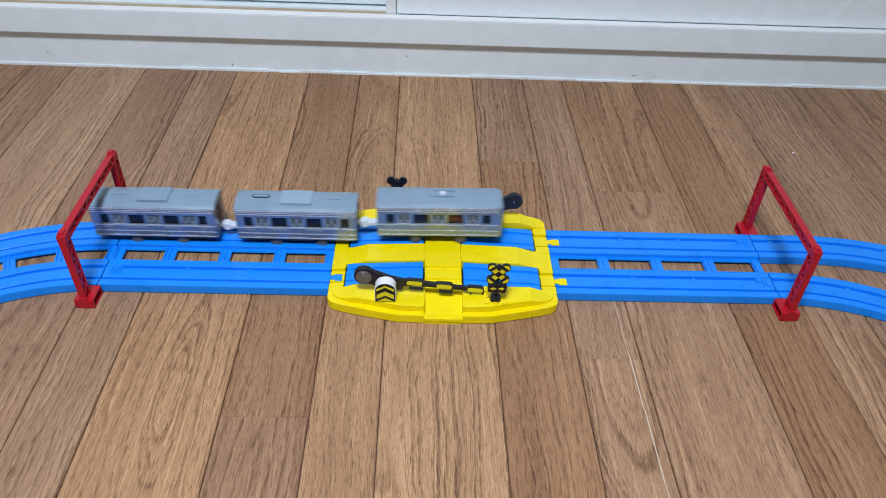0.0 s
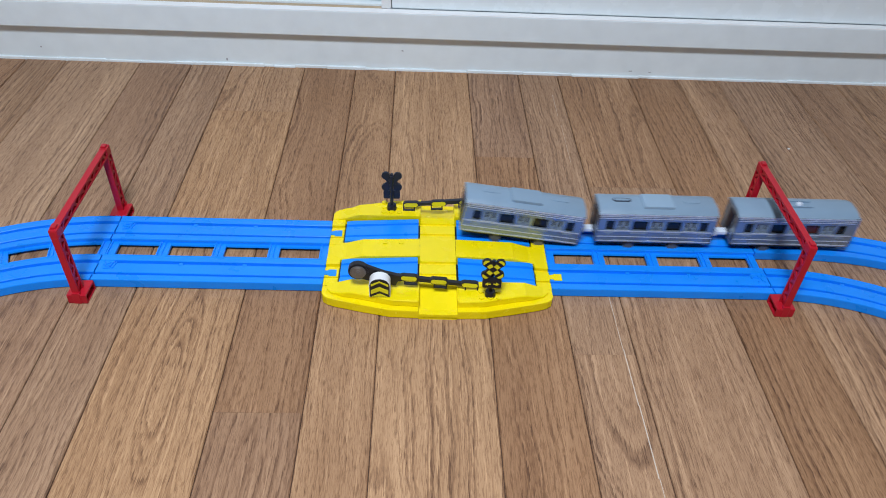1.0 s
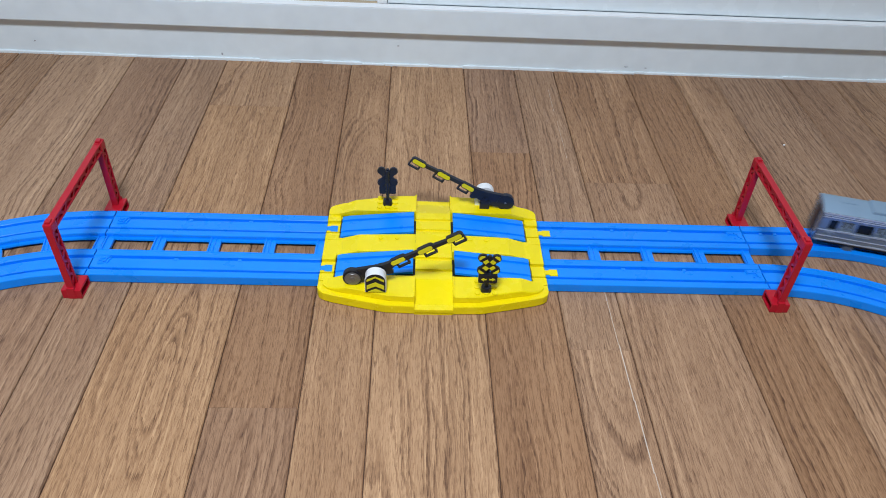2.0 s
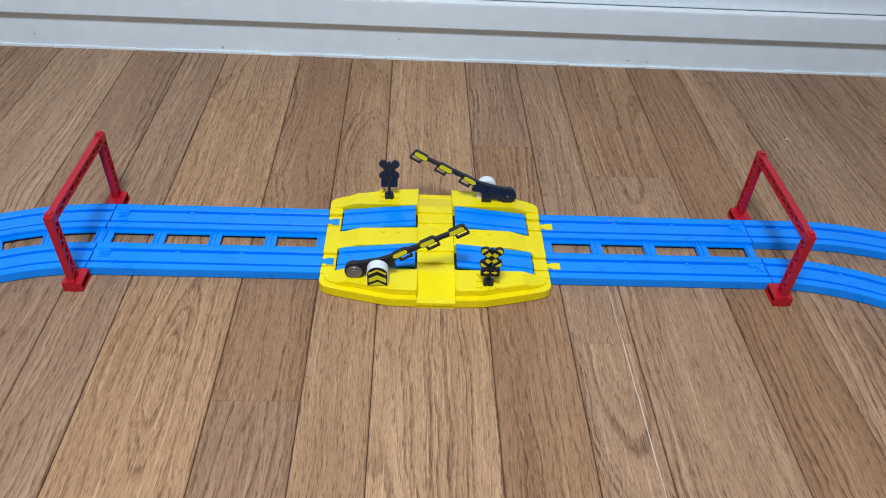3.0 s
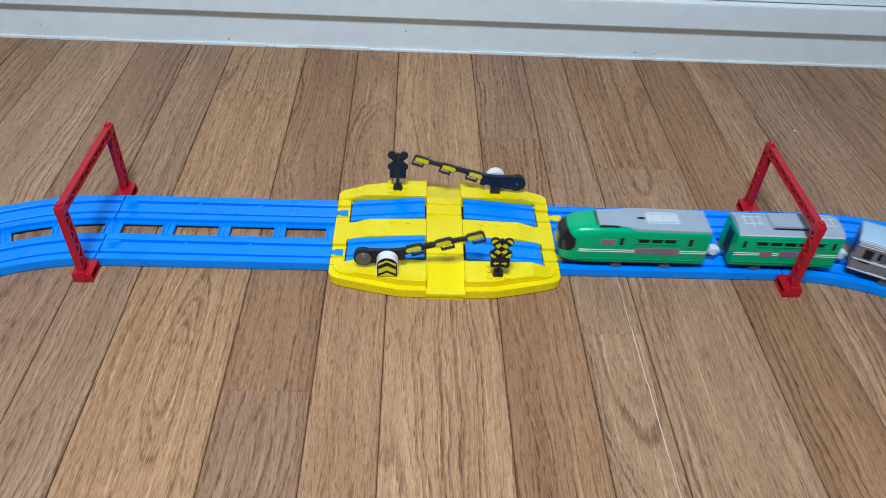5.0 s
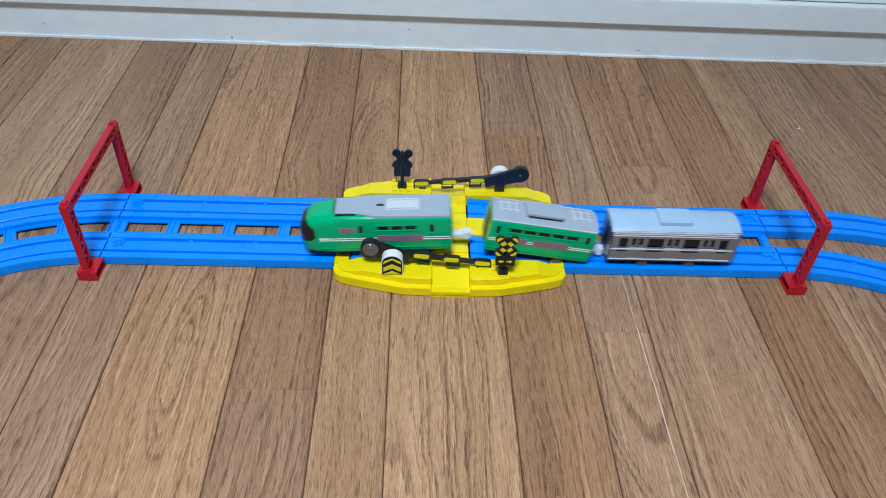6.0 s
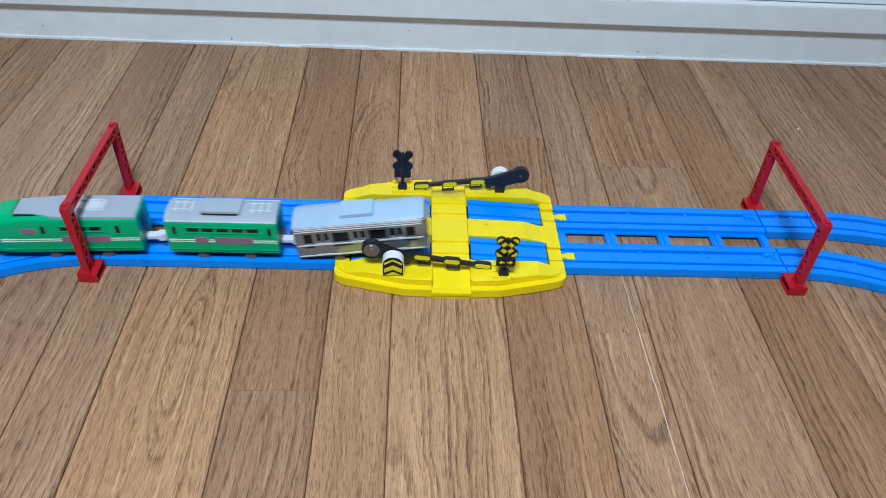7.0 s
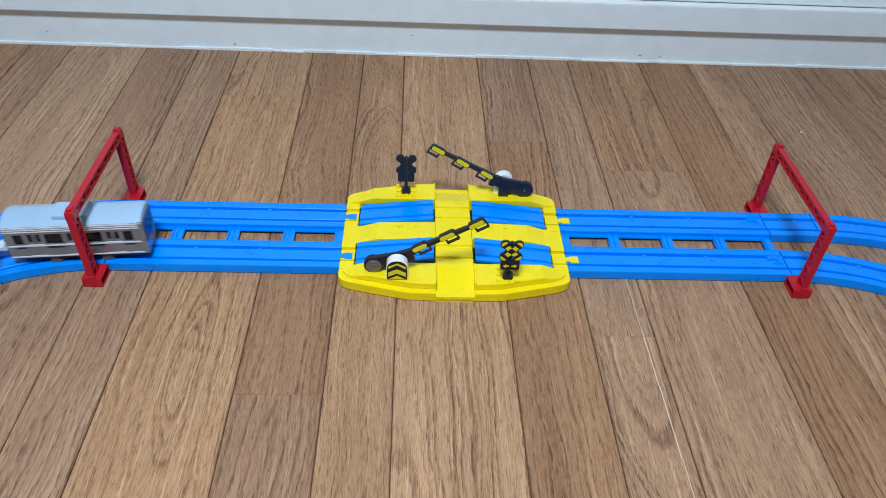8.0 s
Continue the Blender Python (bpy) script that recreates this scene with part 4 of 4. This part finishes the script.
def green_head():
    """The motor car: it runs towards its own -x."""
    car = root("green_head_car", pose(0, 0, 0), "bright green toy train motor car with rounded nose", "toy train", "toy train cars")
    length = 0.138
    h = length / 2
    half = 0.0170
    rings = []
    for x, k, zt, zb in ((-h, 0.46, 0.0400, 0.0265), (-h + 0.0012, 0.60, 0.0440, 0.0230), (-h + 0.0035, 0.74, 0.0478, 0.0208), (-h + 0.0075, 0.86, 0.0518, 0.0196), (-h + 0.013, 0.935, 0.0548, 0.0190), (-h + 0.020, 0.975, 0.0566, 0.0187), (-h + 0.029, 1.0, 0.0574, FLOOR_Z), (-h + 0.042, 1.0, 0.0574, FLOOR_Z), (h - 0.0015, 1.0, 0.0556, FLOOR_Z), (h, 0.97, 0.0548, FLOOR_Z + 0.0006)):
        rings.append(body_ring(x, half * k, zb, zt, min(0.0085 if x < -h + 0.035 else 0.0040, (zt - zb) * 0.48)))
    body = smooth(part("body", loft(rings), GREEN, car), 50)
    # windscreen: a dark band over the middle of the nose, a hair proud of it
    band = []
    for x, k, zt, zb in ((-h - 0.0006, 0.42, 0.0404, 0.0300), (-h + 0.0006, 0.64, 0.0447, 0.0296), (-h + 0.0030, 0.775, 0.0484, 0.0294), (-h + 0.0070, 0.888, 0.0512, 0.0296), (-h + 0.0112, 0.940, 0.0516, 0.0304), (-h + 0.0142, 0.955, 0.0490, 0.0330)):
        band.append(body_ring(x, half * k, zb, zt, (zt - zb) * 0.35))
    smooth(part("windscreen", loft(band), PANE, body, "black wraparound windscreen"), 50)
    # grey roof plate, narrow in front, with its dark air intake
    bm = bmesh.new()
    pts = [(-h + 0.0335, -0.0112), (-h + 0.0335, 0.0112), (-h + 0.0530, 0.0118), (-h + 0.0690, 0.0158), (h - 0.0010, 0.0158), (h - 0.0010, -0.0158), (-h + 0.0690, -0.0158), (-h + 0.0530, -0.0118)]
    prism(bm, pts[::-1], 0.0535, 0.0592, 0.0009, None, lambda x, y: 0.0592 - 0.0022 * (x + h - 0.0335) / 0.1045)
    plate = part("roof_plate", bm, ROOF_MID, car, "matt grey roof plate")
    for s in (1, -1):
        y = sorted((s * 0.0100, s * 0.0132))
        part("intake", box(bmesh.new(), -h + 0.0340, -h + 0.0525, y[0], y[1], 0.0535, 0.0584, 0.0004), BLACK, plate, "black air intake")
    part("front_step", box(bmesh.new(), -h + 0.0318, -h + 0.0337, -0.0098, 0.0098, 0.0540, 0.0586, 0.0003), BLACK, plate, "black leading edge")
    bm = bmesh.new()
    box(bm, 0.010, 0.040, -0.0078, 0.0078, 0.0570, 0.0590, 0.0003)
    for y in (-0.0062, 0.0062):
        box(bm, 0.012, 0.038, y - 0.0008, y + 0.0008, 0.0584, 0.0604, 0.0003)
    for x in (0.014, 0.025, 0.036):
        box(bm, x - 0.0008, x + 0.0008, -0.0062, 0.0062, 0.0586, 0.0600, 0.0003)
    part("pantograph", bm, PALE_GREY, plate, "pale folded pantograph")
    part("switch", box(bmesh.new(), 0.0015, 0.0085, -0.0012, 0.0012, 0.0578, 0.0590, 0.0002), BLACK, plate, "black roof switch slot")
    green_side(car, length, -h + 0.018, [(0.002, 0.0125), (0.0143, 0.0248), (0.0266, 0.0371)], [(-0.0150, -0.0112), (0.0490, 0.0530)],
               [(0.0010, 0.0430)], half)
    for s in (1, -1):
        slots(car, [(-h + 0.0370, -h + 0.0500)], 0.0400, 0.0462, s, MAUVE, "print_bar", "mauve printed bar", half, 0.0004)
    part("end_door", box(bmesh.new(), h - 0.0006, h + 0.0006, -0.0065, 0.0065, FLOOR_Z + 0.003, 0.0490, 0.0004), NAVY, car, "dark gangway door")
    running_gear(car, length, (-0.0115, 0.0350))
    coupler(car, h, 1)
    return car


def green_middle():
    car = root("green_middle_car", pose(0, 0, 0), "bright green toy train middle car with grey roof", "toy train", "toy train cars")
    length, half = 0.099, 0.0170
    h = length / 2
    rings = [body_ring(x, half * k, FLOOR_Z, zt, 0.0035) for x, k, zt in ((-h, 0.98, 0.0540), (-h + 0.001, 1.0, 0.0546), (h - 0.001, 1.0, 0.0546), (h, 0.98, 0.0540))]
    smooth(part("body", loft(rings), GREEN, car), 50)
    ring = roof_ring(half - 0.0006, 0.0540, 0.0584)
    rr = [[(x, y, z) for y, z in ring] + [(x, half - 0.002, 0.0530), (x, -half + 0.002, 0.0530)] for x in (-h + 0.0004, h - 0.0004)]
    roof = smooth(part("roof", loft(rr), ROOF_MID, car, "matt grey roof"))
    part("cooling_unit", box(bmesh.new(), -0.0185, 0.0170, -0.0105, 0.0095, 0.0565, 0.0616, 0.0008), ROOF_MID, roof, "boxy roof cooling unit")
    part("unit_dark_edge", box(bmesh.new(), -0.0165, 0.0150, -0.0110, -0.0100, 0.0578, 0.0592, 0.0001), BLACK, roof, "dark strip along the front edge of the cooling unit")
    # pale strips that paint the highlight on the roof's lower edge
    for s in (1, -1):
        y = sorted((s * (half - 0.0014), s * (half - 0.0002)))
        part("eaves_glint", box(bmesh.new(), -h + 0.0010, h - 0.0010, y[0], y[1], 0.0535, 0.0547, 0.0004), PALE_GREY, roof, "pale strip painting the highlight along the eaves")
    for g in (1, -1):
        bm = bmesh.new()
        for y in (-0.005, 0.005):
            box(bm, *sorted((g * 0.024, g * 0.044)), y - 0.0006, y + 0.0006, 0.0575, 0.0596, 0.0003)
        for x in (0.027, 0.034, 0.041):
            box(bm, g * x - 0.0007, g * x + 0.0007, -0.008, 0.008, 0.0570, 0.0592, 0.0003)
        part("roof_gear", bm, PALE_GREY, roof, "pale roof gear")
    green_side(car, length, -h + 0.001, [(-0.031 + i * 0.0132, -0.031 + i * 0.0132 + 0.0112) for i in range(5)], [(-0.0435, -0.0400), (0.0405, 0.0440)],
               [(-0.0250, -0.0130), (-0.0070, 0.0270)], half)
    for g in (1, -1):
        xx = sorted((g * (h - 0.0006), g * (h + 0.0006)))
        part("end_door", box(bmesh.new(), xx[0], xx[1], -0.0065, 0.0065, FLOOR_Z + 0.003, 0.0490, 0.0004), NAVY, car, "dark gangway door")
    running_gear(car, length, (-0.0215, 0.0215))
    coupler(car, h, 1)
    return car


lead_green = green_head()
second_green = green_middle()


# ---- floor boards ----
WIDE, MID, SLIM = 0.1013, 0.0711, 0.0559
PERIOD = WIDE + MID + SLIM
FIRST = -0.0525  # the seam where a wide strip begins


def boards():
    """Strips side by side, each cut into lengths; the butt ends close up, the long seams show as dark grooves."""
    rng = random.Random(5)
    seen = {(0, 1): 0.163, (0, 2): -0.148, (1, 0): 0.106, (-1, 0): 0.256, (-1, 1): -0.214}
    for k in range(-8, 8):
        x = FIRST + k * PERIOD
        for i, w in enumerate((WIDE, MID, SLIM)):
            if x > ROOM_E or x + w < ROOM_W:
                x += w
                continue
            y = seen.get((k, i), rng.uniform(0.41, 0.54))
            cut = y
            while cut > ROOM_S:
                cut -= 0.909
            while cut < ROOM_N + 0.2:
                y0, y1 = max(cut, ROOM_S), min(cut + 0.909, ROOM_N + 0.12)
                if y1 - y0 > 0.02:
                    g, c = 0.00042, 0.0009
                    bm = bmesh.new()
                    e, half = w / 2 - g, (y1 - y0) / 2 - 0.0001
                    ring = [(-e, -0.0022), (-e, -0.0010), (-e + c, 0.0), (e - c, 0.0), (e, -0.0010), (e, -0.0022)]
                    a = [bm.verts.new((u, -half, z)) for u, z in ring]
                    b = [bm.verts.new((u, half, z)) for u, z in ring]
                    for j in range(5):
                        bm.faces.new((a[j], a[j + 1], b[j + 1], b[j]))
                    bm.faces.new(a)
                    bm.faces.new(b[::-1])
                    part("plank", bm, (OAK_TAN if k in (1, 2, -3) else OAK_WIDE, OAK_MID, OAK_SLIM)[i], floor).location = (x + w / 2, (y0 + y1) / 2, 0)
                cut += 0.909
            x += w


boards()
bm = bmesh.new()
rng = random.Random(3)
y = -0.75
while y < 0.30:
    n = rng.uniform(0.03, 0.09)
    wd = rng.uniform(0.0002, 0.00045) if y < -0.08 else rng.uniform(0.00005, 0.00016)
    xm = 0.1665 - (y + 0.3) * 0.008
    if not -0.07 < y < 0.12:
        box(bm, xm - wd, xm + wd, y, y + n, -0.0004, 0.0004)
    y += n + (0.0 if y < -0.1 else rng.uniform(0.0, 0.03))
tagged(mesh_object("floor_scratch", bm, SCRATCH), "thin pale scratch along a floor strip", "scratch", "", "structure")
tagged(mesh_object("crumb", box(bmesh.new(), 0.4415, 0.4440, 0.1950, 0.1966, 0.0, 0.0014, 0.0003), LIT_LIP_AND_CRUMB), "tiny white crumb on the oak floor", "crumb")


# ---- what moves ----
CREST = 0.0085


def right_back(s):
    """Outer line, s along +x from the middle: x, y, heading."""
    if s < XL:
        d = (XL - s) / (R_OUT_L * math.pi / 2)
        x, y, a = arc_line(XL, YB, 180, R_OUT_L, 90)(d)
        return x, y, a - 180
    if s <= XR + QUARTER:
        return s, YB, 0.0
    d = (s - XR - QUARTER) / (R_OUT_R * math.pi / 2)
    if d <= 1:
        return arc_line(XR + QUARTER, YB, 0, R_OUT_R, -90)(d)
    return XR + QUARTER + R_OUT_R, YB - R_OUT_R - (d - 1) * R_OUT_R * math.pi / 2, -90.0


def left_front(s):
    """Inner line, s along +x from the middle: x, y, heading of +x along the line."""
    if s > XR:
        d = (s - XR) / (R_IN_R * math.pi / 2)
        if d <= 1:
            return arc_line(XR, YF, 0, R_IN_R, -90)(d)
        return XR + R_IN_R, YF - R_IN_R - (d - 1) * R_IN_R * math.pi / 2, -90.0
    if s >= XL:
        return s, YF, 0.0
    d = (XL - s) / (R_IN_L * math.pi / 2)
    if d <= 1:
        x, y, a = arc_line(XL, YF, 180, R_IN_L, 90)(d)
        return x, y, a - 180
    return XL - R_IN_L, YF - R_IN_L - (d - 1) * R_IN_L * math.pi / 2, 90.0


def rise(s):
    """How far the wheels stand above the channel of the plain track."""
    lip = max(0.0, min(1.0, (0.0965 - abs(s)) / 0.0055))
    u = max(0.0, min(1.0, (0.0910 - abs(s)) / (0.0910 - 0.0185)))
    return 0.0036 * lip * lip * (3 - 2 * lip) + (CREST - 0.0036) * u


def car_pose(line, centre, back, front):
    xa, ya, aa = line(centre + back)
    xb, yb, ab = line(centre + front)
    za, zb = rise(centre + back), rise(centre + front)
    d = Vector((xb - xa, yb - ya, zb - za))
    k = -back / (front - back)
    yaw = math.degrees(math.atan2(d.y, d.x))
    pitch = -math.degrees(math.atan2(d.z, math.hypot(d.x, d.y)))
    return TOY @ pose(xa + d.x * k, ya + d.y * k, za + d.z * k, 0, pitch, yaw)


def along(table, t):
    """Reads a table of (time, value) with a smooth curve through its points."""
    ts, vs = [a for a, b in table], [b for a, b in table]
    if t <= ts[0]:
        return vs[0]
    if t >= ts[-1]:
        return vs[-1]
    i = max(j for j in range(len(ts) - 1) if ts[j] <= t)

    def slope(j):
        if j == 0:
            return (vs[1] - vs[0]) / (ts[1] - ts[0])
        if j == len(ts) - 1:
            return (vs[-1] - vs[-2]) / (ts[-1] - ts[-2])
        d0 = (vs[j] - vs[j - 1]) / (ts[j] - ts[j - 1])
        d1 = (vs[j + 1] - vs[j]) / (ts[j + 1] - ts[j])
        return 0.0 if d0 * d1 <= 0 else 2 * d0 * d1 / (d0 + d1)
    h = ts[i + 1] - ts[i]
    u = (t - ts[i]) / h
    m0, m1 = slope(i) * h, slope(i + 1) * h
    return (2 * u ** 3 - 3 * u ** 2 + 1) * vs[i] + (u ** 3 - 2 * u ** 2 + u) * m0 + (3 * u ** 2 - 2 * u ** 3) * vs[i + 1] + (u ** 3 - u ** 2) * m1


GREY_RUN = [(0.0, -0.002), (0.5, 0.182), (1.0, 0.3570), (1.5, 0.5400), (1.7, 0.6130), (2.8, 1.02), (3.6, 1.22), (4.4, 1.28), (8.0, 1.28)]
GREEN_NOSE = [(0.0, 0.96), (1.6, 0.96), (2.6, 0.77), (3.2, 0.600), (4.0, 0.368), (4.2, 0.313), (4.4, 0.265), (4.5, 0.242), (4.6, 0.216), (4.7, 0.188), (5.0, 0.106), (5.4, 0.010), (5.8, -0.083),
              (6.0, -0.134), (6.2, -0.195), (6.4, -0.250), (6.6, -0.304), (6.8, -0.361), (7.0, -0.418), (7.2, -0.475), (7.4, -0.524), (7.6, -0.572), (7.8, -0.626), (8.0, -0.682)]
ARM_UP, ARM_DOWN = -32.5, 6.6
ARM_RUN = [(0.0, 0.055), (0.5, 0.125), (1.0, 0.06), (1.1, 0.23), (1.2, 0.93), (1.27, 1.0), (4.9, 1.0), (5.15, 0.02), (5.4, 0.05), (5.8, 0.06), (6.5, 0.0), (7.0, 0.01), (7.1, 0.24), (7.2, 0.86), (7.3, 0.93), (7.5, 0.96), (7.8, 1.0), (8.0, 1.0)]


def motions():
    times = [i / 10 for i in range(81)]
    for car, off, back, front in ((grey_head, -0.0015, -0.0225, 0.0225), (grey_middle, -0.1400, -0.0225, 0.0225), (grey_rear, -0.2775, -0.0225, 0.0225)):
        walk(car, [(t, car_pose(right_back, along(GREY_RUN, t) + off - 0.0015, back, front)) for t in times])
    for car, off, back, front in ((lead_green, 0.069, -0.0120, 0.0540), (second_green, 0.2125, -0.0215, 0.0215), (pale_tail, 0.3402, -0.0225, 0.0225)):
        walk(car, [(t, car_pose(left_front, along(GREEN_NOSE, t) + off - 0.0015, back, front)) for t in times])
    steps = [i / 20 for i in range(161)]
    for arm, g in arms:
        down, up = (ARM_DOWN, ARM_UP) if g > 0 else (ARM_DOWN - 1.4, ARM_UP + 1.2)
        walk(arm, [(t, pose(0.0000, 0, 0.0120, 0, down + (up - down) * along(ARM_RUN, t), 0)) for t in steps])
    for ob, gx, gy in ramps:
        walk(ob, [(t, pose(gx * 0.0938, gy * YB, 0.0096, 0, gx * (3.3 + 3.0 * along(ARM_RUN, t)), 0)) for t in steps])


motions()
